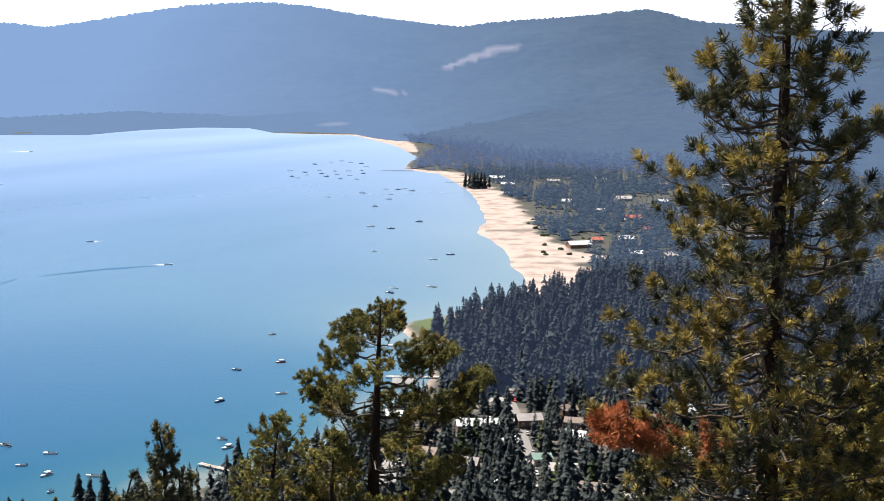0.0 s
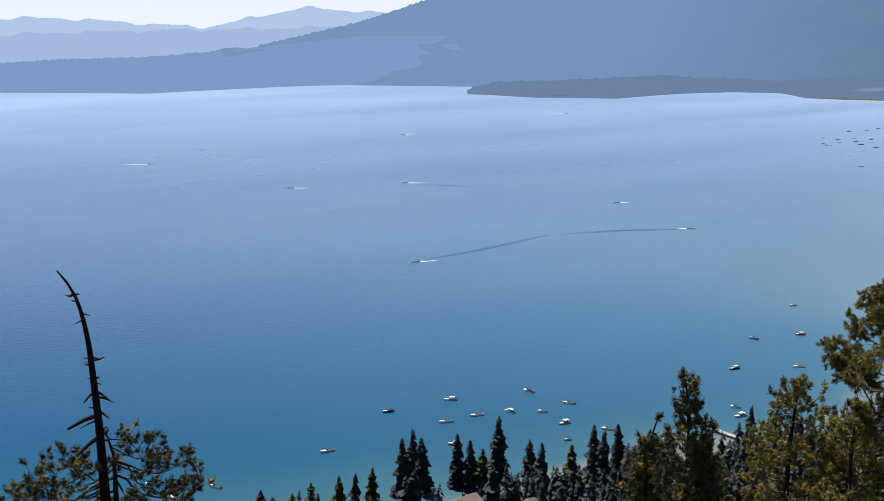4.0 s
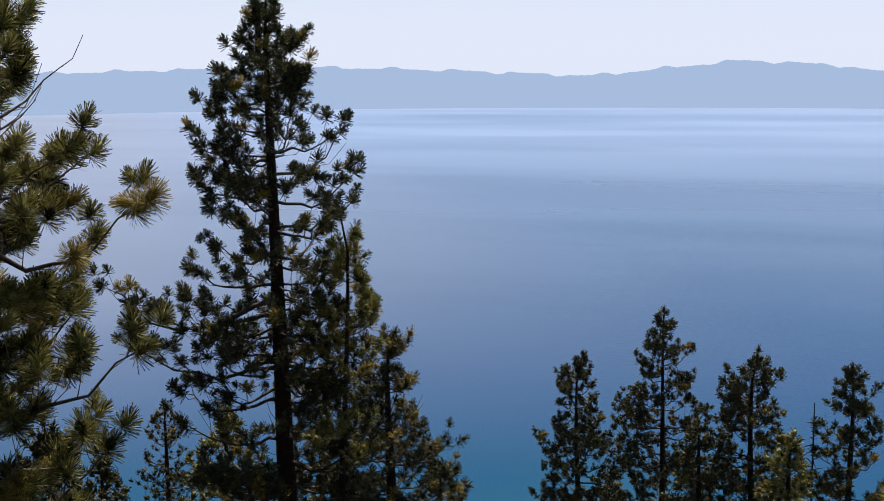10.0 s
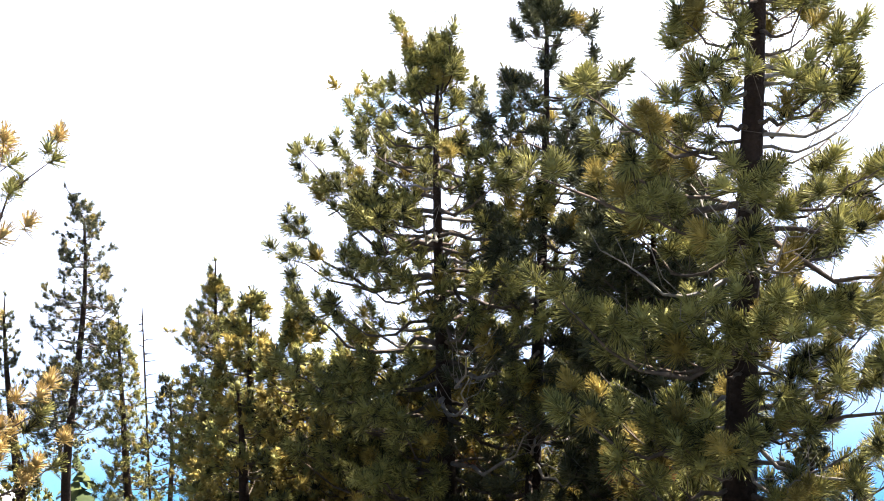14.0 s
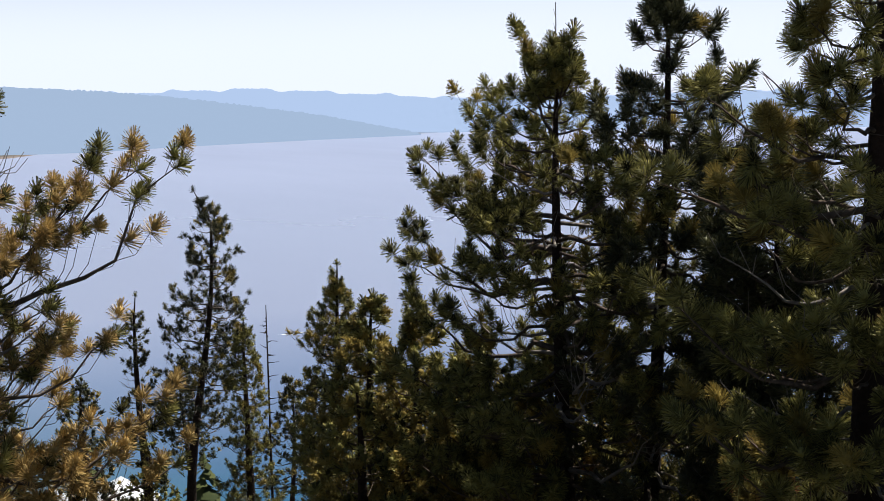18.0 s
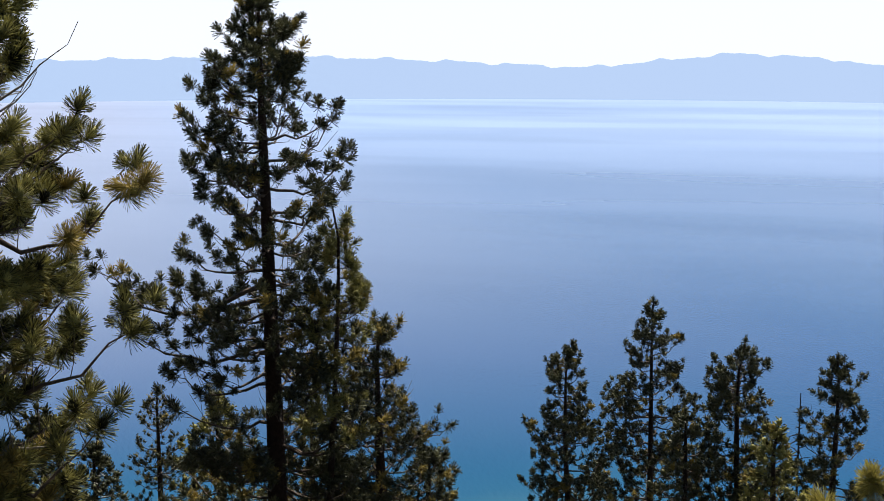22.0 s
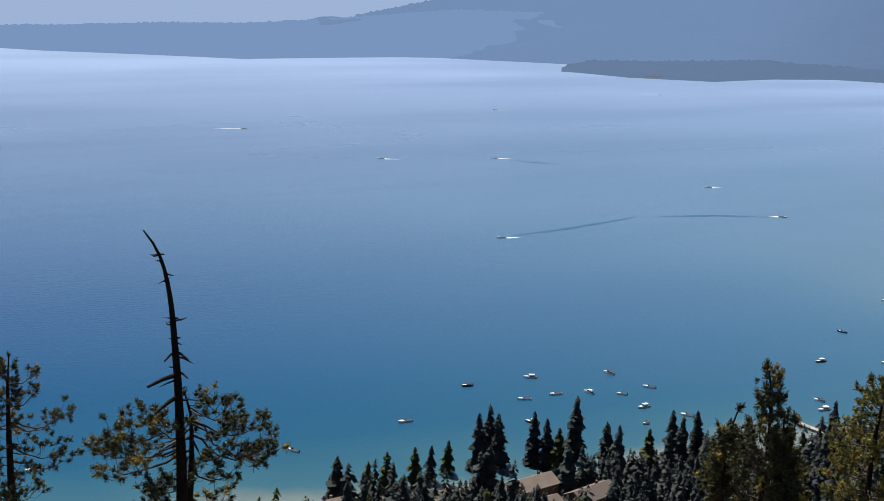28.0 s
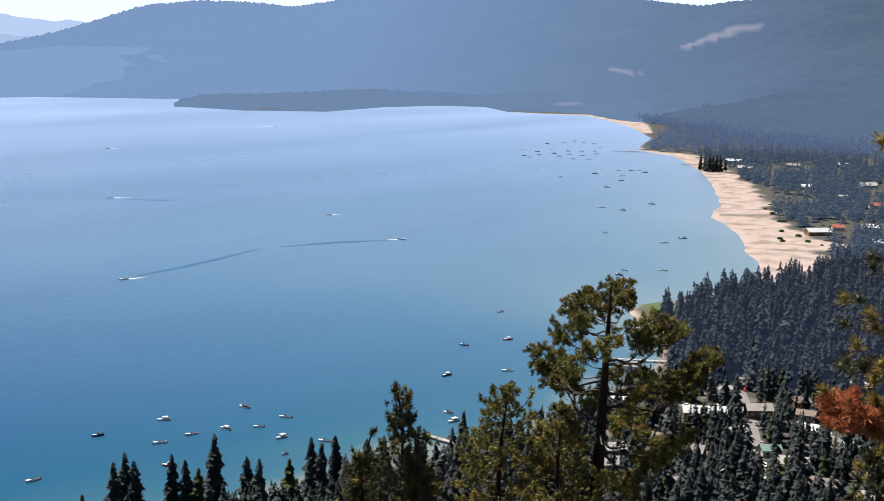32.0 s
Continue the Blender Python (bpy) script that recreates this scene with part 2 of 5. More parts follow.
def tubes_mesh(name, out_v, out_f):
    me = numpy_mesh(name, np.concatenate(out_v), np.concatenate(out_f))
    me.shade_smooth()
    return me


# ---- land and lake ----
LAKE = np.array([(-1200, -2600), (-420, -420), (-475, -100), (-465, 130), (-375, 255), (-300, 335), (-258, 380), (-243, 404), (-228, 420), (-195, 456), (-163, 497), (-131, 533), (-98, 570), (-50, 640), (-12, 735), (-4, 770),
                 (-2, 850), (-20, 880), (-26, 905), (-18, 936), (10, 965), (45, 1010), (74, 1064), (77, 1117), (74, 1153), (66, 1202), (70, 1252), (65, 1314), (53, 1377), (41, 1416), (44, 1462), (54, 1513), (55, 1592), (51, 1677), (43, 1805), (38, 1876), (20, 1991),
                 (-6, 2108), (-37, 2144), (-66, 2190), (-60, 2300), (-45, 2420), (-70, 2560), (-84, 2650), (-111, 2764), (-168, 2916), (-214, 3031), (-322, 3039), (-406, 3060), (-486, 3227), (-600, 3214), (-716, 3076), (-802, 2871), (-901, 2839), (-988, 2814), (-1137, 2844),
                 (-1190, 2980), (-1357, 3310), (-1674, 2990), (-1856, 2540), (-2690, 2260), (-3100, 3000), (-3500, 2660), (-4110, 1985), (-4750, 640), (-4750, -700), (-4330, -2080), (-3400, -2450), (-2960, -2710)], float)


def lake_distance(x, y):
    """Metres from the waterline: positive on land, negative over water."""
    x, y = np.asarray(x, float), np.asarray(y, float)
    best = np.full(x.shape, 1e9)
    inside = np.zeros(x.shape, bool)
    for (ax, ay), (bx, by) in zip(LAKE, np.roll(LAKE, -1, axis=0)):
        dx, dy = bx - ax, by - ay
        s = np.clip(((x - ax) * dx + (y - ay) * dy) / (dx * dx + dy * dy), 0, 1)
        best = np.minimum(best, np.hypot(x - ax - s * dx, y - ay - s * dy))
        cross = (ay > y) != (by > y)
        inside ^= cross & (x < dx * (y - ay) / (dy if dy else 1e-9) + ax)
    wob = 5 * np.sin(x * 0.041 + y * 0.023) + 3 * np.sin(y * 0.083 - x * 0.031)
    return np.where(inside, -best, best) + wob * np.clip(best / 20, 0.25, 1) * (np.hypot(x, y) > 500)


HILL_R = (0, 3.2, 8, 12, 20, 40, 100, 200, 300, 380, 440, 470)
HILL_Z = (198.3, 198.3, 195.4, 193, 187.5, 175, 138, 84, 38, 12, 4, 0)


def ground_z(x, y):
    x, y = np.asarray(x, float), np.asarray(y, float)
    r, az = np.hypot(x, y), np.degrees(np.arctan2(x, y))
    d = lake_distance(x, y)
    flat = np.where(d > 0, np.minimum(d * 0.03, 1.5) + np.clip(d - 250, 0, 3000) * 0.02, np.maximum(d * 0.06, -25))
    hill = np.interp(r, HILL_R, HILL_Z)
    gentle = np.clip((-118 - az) / 14, 0, 1) * (az < -100) * np.clip(1.6 - r / 260, 0, 1)
    hill = hill + (198.3 - hill) * 0.42 * gentle
    back = np.where(az > 0, np.clip((az - 40) / 60, 0, 1), np.clip((-150 - az) / 20, 0, 1))
    hill = hill + (198.3 + r * 0.02 - hill) * back * np.clip(1.4 - r / 900, 0, 1)
    rough = (np.sin(x * 0.9 + 1.3 * np.sin(y * 0.7)) * 0.12 + np.sin(x * 0.21 - y * 0.17) * 0.5) * np.clip((r - 3) / 6, 0, 1) * (r < 460)
    return np.maximum(hill + rough, flat) if np.ndim(flat) == 0 else np.where(d > 0, np.maximum(hill + rough, flat), flat)


def polar_grid(az, radii):
    a, r = np.meshgrid(np.radians(az), radii, indexing="ij")
    n, m = a.shape
    i, j = np.meshgrid(np.arange(n - 1), np.arange(m - 1), indexing="ij")
    k = (i * m + j).ravel()
    return r * np.sin(a), r * np.cos(a), np.stack([k, k + 1, k + m + 1, k + m], 1)


AZ = np.concatenate([np.arange(-180, -50, 3.0), np.arange(-50, -24, 0.4), np.arange(-24, -9, 0.2), np.arange(-9, 12, 0.1), np.arange(12, 24, 0.5), np.arange(24, 180.1, 4.0)])
RR = np.concatenate([[0.05, 1.5], np.geomspace(3, 400, 50), np.geomspace(410, 980, 80), np.arange(990, 2300, 9), np.arange(2310, 3300, 12), np.geomspace(3330, 4985, 10)])
gx, gy, gf = polar_grid(AZ, RR)
gz = ground_z(gx, gy)
gd = lake_distance(gx, gy)
# sand: the long beach, a far beach, and a strip at the village
SAND_Y = (860, 940, 1000, 1064, 1111, 1180, 1217, 1245, 1314, 1388, 1473, 1574, 1720, 1862, 1990, 2080, 2148, 2200)
SAND_W = (2, 14, 30, 42, 54, 74, 82, 84, 62, 68, 64, 56, 50, 50, 42, 34, 36, 6)
FAR_X, FAR_W = (-600, -440, -400, -320, -214, -168, -111, -75, -40), (-20, -20, 1, 6, 18, 34, 54, 58, 20)
sand_w = np.interp(gy, SAND_Y, SAND_W) * ((gx > -150) & (gy > 700) & (gy < 2230)) - 3.0 * (gy <= 700) * (gx > -180) * (gy > 300) + np.interp(gx, FAR_X, FAR_W) * (gy > 2560) * (gy < 3600) * (gx > -440)
fray = 7 * np.sin(gy * 0.045 + 1.5 * np.sin(gy * 0.021)) + 4 * np.sin(gy * 0.13 + gx * 0.09)
sand = np.clip((sand_w + fray * (gy > 900) * (gy < 2230) - gd) / 8 + 0.5, 0, 1)
# damp grassy hollows that run down to the water across the sand
hollow = np.exp(-((gy - 1436 - 0.12 * (gx - 60)) / 9) ** 2) * (gx > 52) * (gx < 120) + 0.8 * np.exp(-((gy - 1212 - 0.1 * (gx - 120)) / 3.5) ** 2) * (gx > 88) * (gx < 140)
sand = sand * (1 - 0.75 * hollow)
# bare lots and drives between the village houses
lots = np.sin(gx * 0.11 + 2 * np.sin(gy * 0.07)) + np.sin(gy * 0.13 - 1.7 * np.sin(gx * 0.05)) + 0.6 * np.sin(gx * 0.31 + gy * 0.27)
sand = np.maximum(sand, 0.3 * np.clip((lots - 0.7) * 1.5, 0, 1) * (gd > 8) * (gx > -330) * (gx < 420) * (gy > 330) * (gy < 800) * (np.hypot(gx, gy) > 420))
grass = np.clip(1.5 - np.hypot((gx + 6) / 13, (gy - 935) / 34), 0, 1)
sand = sand * (1 - np.clip(grass, 0, 1))
ground = new("ground", numpy_mesh("ground", np.stack([gx, gy, gz], -1).reshape(-1, 3), gf, {"sand": sand, "grass": grass}))
ground.data.shade_smooth()
tagged(ground, "pine-covered hillside, village flats and pale sandy beach", "ground", kind="structure")
mg = material("forest_floor", (0.06, 0.055, 0.042), (0.024, 0.027, 0.022), rough=0.95, scale=0.35, detail=10, bump=0.6, bump_scale=3)
n, l = mg.node_tree.nodes, mg.node_tree.links
at = n.new("ShaderNodeAttribute")
at.attribute_name = "sand"
co = n.new("ShaderNodeTexCoord")
nz = n.new("ShaderNodeTexNoise")
nz.inputs["Scale"].default_value, nz.inputs["Detail"].default_value = 0.05, 9
l.new(co.outputs["Object"], nz.inputs["Vector"])
sr = n.new("ShaderNodeValToRGB")
sr.color_ramp.elements[0].position, sr.color_ramp.elements[0].color = 0.34, (0.2, 0.155, 0.13, 1)
sr.color_ramp.elements[1].position, sr.color_ramp.elements[1].color = 0.55, (0.36, 0.28, 0.247, 1)
l.new(nz.outputs["Fac"], sr.inputs["Fac"])
mx = n.new("ShaderNodeMix")
mx.data_type = "RGBA"
l.new(at.outputs["Fac"], mx.inputs["Factor"])
l.new(n["Color Ramp"].outputs["Color"], mx.inputs["A"])
l.new(sr.outputs["Color"], mx.inputs["B"])
ag = n.new("ShaderNodeAttribute")
ag.attribute_name = "grass"
gm = n.new("ShaderNodeMix")
gm.data_type = "RGBA"
gm.inputs["B"].default_value = (0.06, 0.085, 0.03, 1)
l.new(ag.outputs["Fac"], gm.inputs["Factor"])
l.new(mx.outputs["Result"], gm.inputs["A"])
l.new(gm.outputs["Result"], n["Principled BSDF"].inputs["Base Color"])
ground.data.materials.append(mg)

WAZ = np.concatenate([np.arange(-180, -50, 3.0), np.arange(-50, 24, 0.25), np.arange(24, 180.1, 6.0)])
wx, wy, wf = polar_grid(WAZ, np.concatenate([np.linspace(250, 1300, 90), np.geomspace(1315, 2600, 60), np.geomspace(2650, 4990, 20)]))
water = new("lake", numpy_mesh("lake", np.stack([wx, wy, wx * 0], -1).reshape(-1, 3), wf, {"shore": -lake_distance(wx, wy), "bay": np.clip((wx + 1150) / 800, 0, 1) * np.clip((wy - 420) / 560, 0, 1) * np.clip((3300 - wy) / 900, 0, 1), "hazed": np.clip((np.hypot(wx, wy) - 600) / 2200, 0, 1), "tinted": 0.75 * np.clip((450 - wy) / 750, 0, 1) * np.clip((np.hypot(wx, wy) - 560) / 550, 0.03, 1), "shoal": (0.35 + 0.65 * np.clip((wy - 680) / 150, 0, 1)) * np.exp(np.minimum(lake_distance(wx, wy), 0) / (8.0 + 121.0 * np.clip((wy - 760) / 320, 0, 1) * np.clip((wx + 520) / 240, 0, 1) * np.clip((2700 - wy) / 300, 0, 1)))}))
tagged(water, "calm blue lake with fine ripples, turquoise shallows", "lake", kind="structure")
mw = bpy.data.materials.new("lake_water")
mw.use_nodes = True
n, l = mw.node_tree.nodes, mw.node_tree.links
p = n["Principled BSDF"]
p.inputs["Roughness"].default_value, p.inputs["IOR"].default_value = 0.16, 1.33
at = n.new("ShaderNodeAttribute")
at.attribute_name = "shore"
co = n.new("ShaderNodeTexCoord")
nz = n.new("ShaderNodeTexNoise")
nz.inputs["Scale"].default_value, nz.inputs["Detail"].default_value = 0.008, 5
l.new(co.outputs["Object"], nz.inputs["Vector"])
dm = n.new("ShaderNodeMath")
dm.operation = "MULTIPLY_ADD"
dm.inputs[1].default_value, dm.inputs[2].default_value = 90, -45
l.new(nz.outputs["Fac"], dm.inputs[0])
da = n.new("ShaderNodeMath")
l.new(at.outputs["Fac"], da.inputs[0])
l.new(dm.outputs[0], da.inputs[1])
dr = n.new("ShaderNodeMapRange")
dr.inputs["From Max"].default_value = 330
l.new(da.outputs[0], dr.inputs["Value"])
depth = n.new("ShaderNodeValToRGB")
e = depth.color_ramp.elements
e[0].position, e[0].color = 0.0, (0.17, 0.18, 0.15, 1)
e[1].position, e[1].color = 1.0, (0.003, 0.047, 0.142, 1)
for q, c in ((0.06, (0.03, 0.10, 0.14)), (0.22, (0.008, 0.068, 0.135)), (0.55, (0.004, 0.055, 0.142))):
    x = e.new(q)
    x.color = (*c, 1)
l.new(dr.outputs[0], depth.inputs["Fac"])
ash = n.new("ShaderNodeAttribute")
ash.attribute_name = "shoal"
shm = n.new("ShaderNodeMix")
shm.data_type = "RGBA"
shm.inputs["B"].default_value = (0.14, 0.2, 0.21, 1)
l.new(ash.outputs["Fac"], shm.inputs["Factor"])
aby = n.new("ShaderNodeAttribute")
aby.attribute_name = "bay"
bym = n.new("ShaderNodeMix")
bym.data_type = "RGBA"
bym.inputs["B"].default_value = (0.045, 0.13, 0.21, 1)
byf = n.new("ShaderNodeMath")
byf.operation = "MULTIPLY"
byf.inputs[1].default_value = 0.8
l.new(aby.outputs["Fac"], byf.inputs[0])
l.new(byf.outputs[0], bym.inputs["Factor"])
l.new(depth.outputs["Color"], bym.inputs["A"])
l.new(bym.outputs["Result"], shm.inputs["A"])
# haze painted into the water colour: paler with distance, broken into lanes
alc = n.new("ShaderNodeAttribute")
alc.attribute_name = "hazed"
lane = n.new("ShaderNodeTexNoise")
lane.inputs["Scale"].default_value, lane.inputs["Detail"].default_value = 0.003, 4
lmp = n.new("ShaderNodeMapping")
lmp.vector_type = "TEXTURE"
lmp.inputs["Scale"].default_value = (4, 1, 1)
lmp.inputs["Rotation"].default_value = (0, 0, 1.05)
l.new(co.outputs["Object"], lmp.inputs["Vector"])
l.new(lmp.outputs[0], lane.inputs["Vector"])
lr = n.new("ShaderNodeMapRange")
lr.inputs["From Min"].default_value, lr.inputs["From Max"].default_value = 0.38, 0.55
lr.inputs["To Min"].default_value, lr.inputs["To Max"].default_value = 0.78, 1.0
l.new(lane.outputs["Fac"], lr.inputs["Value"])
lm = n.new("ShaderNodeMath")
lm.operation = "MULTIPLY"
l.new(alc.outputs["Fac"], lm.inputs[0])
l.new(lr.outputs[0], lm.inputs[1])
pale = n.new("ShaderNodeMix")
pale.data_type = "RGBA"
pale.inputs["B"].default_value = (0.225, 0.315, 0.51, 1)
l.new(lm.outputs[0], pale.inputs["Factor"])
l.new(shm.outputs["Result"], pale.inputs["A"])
# haze over the southern reach, painted as a paler, greyer water colour
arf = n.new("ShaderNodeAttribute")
arf.attribute_name = "tinted"
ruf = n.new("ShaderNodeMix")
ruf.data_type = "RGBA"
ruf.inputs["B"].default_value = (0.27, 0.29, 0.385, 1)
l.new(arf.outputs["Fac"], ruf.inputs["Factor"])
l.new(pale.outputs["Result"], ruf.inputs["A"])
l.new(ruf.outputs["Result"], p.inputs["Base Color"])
mp = n.new("ShaderNodeMapping")
mp.inputs["Scale"].default_value = (1, 2.2, 1)
mp.inputs["Rotation"].default_value = (0, 0, 0.6)
l.new(co.outputs["Object"], mp.inputs["Vector"])
rip = n.new("ShaderNodeTexNoise")
rip.inputs["Scale"].default_value, rip.inputs["Detail"].default_value = 0.22, 6
l.new(mp.outputs[0], rip.inputs["Vector"])
bp = n.new("ShaderNodeBump")
bp.inputs["Strength"].default_value, bp.inputs["Distance"].default_value = 0.12, 1.0
l.new(rip.outputs["Fac"], bp.inputs["Height"])
l.new(bp.outputs["Normal"], p.inputs["Normal"])
acm = n.new("ShaderNodeAttribute")
acm.attribute_name = "hazed"
cb = n.new("ShaderNodeMapRange")
cb.inputs["To Min"].default_value, cb.inputs["To Max"].default_value = 0.12, 0.1
l.new(acm.outputs["Fac"], cb.inputs["Value"])
l.new(cb.outputs[0], bp.inputs["Strength"])
cq = n.new("ShaderNodeMapRange")
cq.inputs["To Min"].default_value, cq.inputs["To Max"].default_value = 1.0, 2.2
l.new(acm.outputs["Fac"], cq.inputs["Value"])
cz = n.new("ShaderNodeMath")
cz.operation = "MULTIPLY"
l.new(cq.outputs[0], cz.inputs[0])
# broad slicks: calmer and rougher lanes of wind
sl = n.new("ShaderNodeTexNoise")
sl.inputs["Scale"].default_value, sl.inputs["Detail"].default_value = 0.0022, 6
mp2 = n.new("ShaderNodeMapping")
mp2.vector_type = "TEXTURE"
mp2.inputs["Scale"].default_value = (5, 1, 1)
mp2.inputs["Rotation"].default_value = (0, 0, 1.05)
l.new(co.outputs["Object"], mp2.inputs["Vector"])
l.new(mp2.outputs[0], sl.inputs["Vector"])
sm = n.new("ShaderNodeMapRange")
sm.inputs["From Min"].default_value, sm.inputs["From Max"].default_value = 0.35, 0.7
sm.inputs["To Min"].default_value, sm.inputs["To Max"].default_value = 0.15, 0.2
l.new(sl.outputs["Fac"], sm.inputs["Value"])
l.new(sm.outputs[0], cz.inputs[1])
l.new(cz.outputs[0], p.inputs["Roughness"])
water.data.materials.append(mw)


# ---- far hills ----
def patchy(x, y, seed, octaves=5):
    """Smooth random relief, -1 to 1, for coordinates in units of its largest lumps."""
    total, amp = np.zeros_like(x), 1.0
    for o in range(octaves):
        table = np.random.default_rng(seed * 31 + o).random((64, 64))
        i, j = np.floor(x).astype(int), np.floor(y).astype(int)
        u, v = x - i, y - j
        u, v = u * u * (3 - 2 * u), v * v * (3 - 2 * v)
        c = [table[(i + a) % 64, (j + b) % 64] for a, b in ((0, 0), (1, 0), (0, 1), (1, 1))]
        total += amp * (2 * ((c[0] * (1 - u) + c[1] * u) * (1 - v) + (c[2] * (1 - u) + c[3] * u) * v) - 1)
        x, y, amp = x * 2.03 + 5.1, y * 2.03 + 1.7, amp * 0.5
    return total / 1.7


def ridge(name, label, profile, r0, r1, mat, rough=6.0, seed=1.0, crest=5.0, scars=()):
    """A range of hills: its crest follows heights (heading, degrees above eye level) at radius r1, its foot lies at radius r0 (heading, metres)."""
    pa, pe = zip(*profile)
    az = np.arange(pa[0], pa[-1] + 0.01, 0.06)
    s = np.linspace(0, 1.15, 61 if scars else 31)
    foot = np.interp(az, *zip(*r0))[:, None] - 40
    top = np.interp(az, *zip(*r1))[:, None]
    el = np.interp(az, pa, pe)
    k = np.exp(-0.5 * (np.arange(-12, 13) / 5.0) ** 2)
    el = np.convolve(np.pad(el, 12, mode="edge"), k / k.sum(), "valid")
    if crest <= 2:  # bare rocky summits
        el = el + 0.045 * (np.sin(az * 2.1) + 0.7 * np.sin(az * 4.7 + 1) + 0.3 * np.sin(az * 7.3 + 2) + 0.08 * np.sin(az * 13.9))
    zt = EYE + top[:, 0] * np.tan(np.radians(el))
    r = foot + (top - foot) * s[None]
    a = np.radians(az)[:, None] * np.ones_like(r)
    rise = np.where(s < 1, s ** 1.15, 1 - (s - 1) * 2.5)
    spur = patchy(r * np.sin(a) / 420, r * np.cos(a) / 420, int(seed))
    rng = np.random.default_rng(int(seed * 100))
    jag = np.repeat(rng.random(len(az) // 2 + 1), 2)[:len(az)] * crest * (rng.random(len(az)) < 0.8)
    z = zt[:, None] * rise[None] + spur * rough * np.sin(np.clip(s, 0, 1) * math.pi)[None] + jag[:, None] * (np.abs(s - 1) < 0.03)[None]
    z[:, 0] = -1.0
    n_, m_ = r.shape
    i, j = np.meshgrid(np.arange(n_ - 1), np.arange(m_ - 1), indexing="ij")
    q = (i * m_ + j).ravel()
    high, way = np.degrees(np.arctan2(z - EYE, r)), np.degrees(a)
    ragged = 0.5 * patchy(r * np.sin(a) / 60, r * np.cos(a) / 60, 9)
    bare = sum([np.clip(1.6 + ragged * 2 - ((way - ca) / wa) ** 2 - ((high - ce - tilt * (way - ca)) / we) ** 2, 0, 1) for ca, ce, wa, we, tilt in scars], np.zeros_like(z))
    me = numpy_mesh(name, np.stack([r * np.sin(a), r * np.cos(a), z], -1).reshape(-1, 3), np.stack([q, q + 1, q + m_ + 1, q + m_], 1), {"bare": np.clip(bare, 0, 1)})
    me.shade_smooth()
    me.materials.append(mat)
    return tagged(new(name, me), label, "hills", kind="structure")


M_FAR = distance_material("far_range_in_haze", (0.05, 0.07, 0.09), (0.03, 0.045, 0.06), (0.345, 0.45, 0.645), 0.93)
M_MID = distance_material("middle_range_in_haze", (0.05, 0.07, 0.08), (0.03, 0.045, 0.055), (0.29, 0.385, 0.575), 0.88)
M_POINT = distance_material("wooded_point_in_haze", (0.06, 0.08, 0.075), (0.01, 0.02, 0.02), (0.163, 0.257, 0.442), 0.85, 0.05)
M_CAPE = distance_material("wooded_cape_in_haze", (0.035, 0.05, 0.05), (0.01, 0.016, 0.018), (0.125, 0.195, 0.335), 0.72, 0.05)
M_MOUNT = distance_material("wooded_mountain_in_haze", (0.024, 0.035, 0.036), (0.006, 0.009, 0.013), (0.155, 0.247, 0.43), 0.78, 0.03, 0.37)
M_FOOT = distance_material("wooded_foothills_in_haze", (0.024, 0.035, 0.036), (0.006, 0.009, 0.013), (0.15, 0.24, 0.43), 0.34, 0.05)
# next three: standing woods under the same painted haze
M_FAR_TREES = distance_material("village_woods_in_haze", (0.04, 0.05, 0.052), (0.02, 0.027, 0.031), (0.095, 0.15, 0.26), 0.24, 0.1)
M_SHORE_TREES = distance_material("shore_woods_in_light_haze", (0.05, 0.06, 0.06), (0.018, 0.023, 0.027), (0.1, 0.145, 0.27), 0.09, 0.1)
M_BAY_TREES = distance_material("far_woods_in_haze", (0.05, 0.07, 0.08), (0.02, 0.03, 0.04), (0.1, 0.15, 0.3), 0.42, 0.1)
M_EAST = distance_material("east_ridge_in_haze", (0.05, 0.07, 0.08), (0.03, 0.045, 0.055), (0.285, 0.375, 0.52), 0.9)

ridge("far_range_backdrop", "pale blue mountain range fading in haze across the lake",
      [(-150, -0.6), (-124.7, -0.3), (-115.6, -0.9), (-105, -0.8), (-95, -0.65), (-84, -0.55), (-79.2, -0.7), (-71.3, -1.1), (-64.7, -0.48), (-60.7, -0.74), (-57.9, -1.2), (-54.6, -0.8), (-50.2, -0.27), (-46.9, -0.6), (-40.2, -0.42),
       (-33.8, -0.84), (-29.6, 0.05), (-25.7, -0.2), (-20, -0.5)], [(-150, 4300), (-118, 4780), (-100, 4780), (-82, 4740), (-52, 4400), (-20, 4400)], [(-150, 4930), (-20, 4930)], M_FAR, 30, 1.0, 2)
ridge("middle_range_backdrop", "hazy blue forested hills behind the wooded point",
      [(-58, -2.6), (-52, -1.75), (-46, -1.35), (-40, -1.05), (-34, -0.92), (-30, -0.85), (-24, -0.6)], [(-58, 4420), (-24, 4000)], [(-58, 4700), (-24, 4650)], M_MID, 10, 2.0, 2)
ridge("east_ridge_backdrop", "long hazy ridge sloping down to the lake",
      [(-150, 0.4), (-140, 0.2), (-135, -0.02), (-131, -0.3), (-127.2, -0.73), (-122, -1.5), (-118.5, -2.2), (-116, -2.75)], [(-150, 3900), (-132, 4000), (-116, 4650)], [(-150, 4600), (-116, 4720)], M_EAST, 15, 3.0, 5)
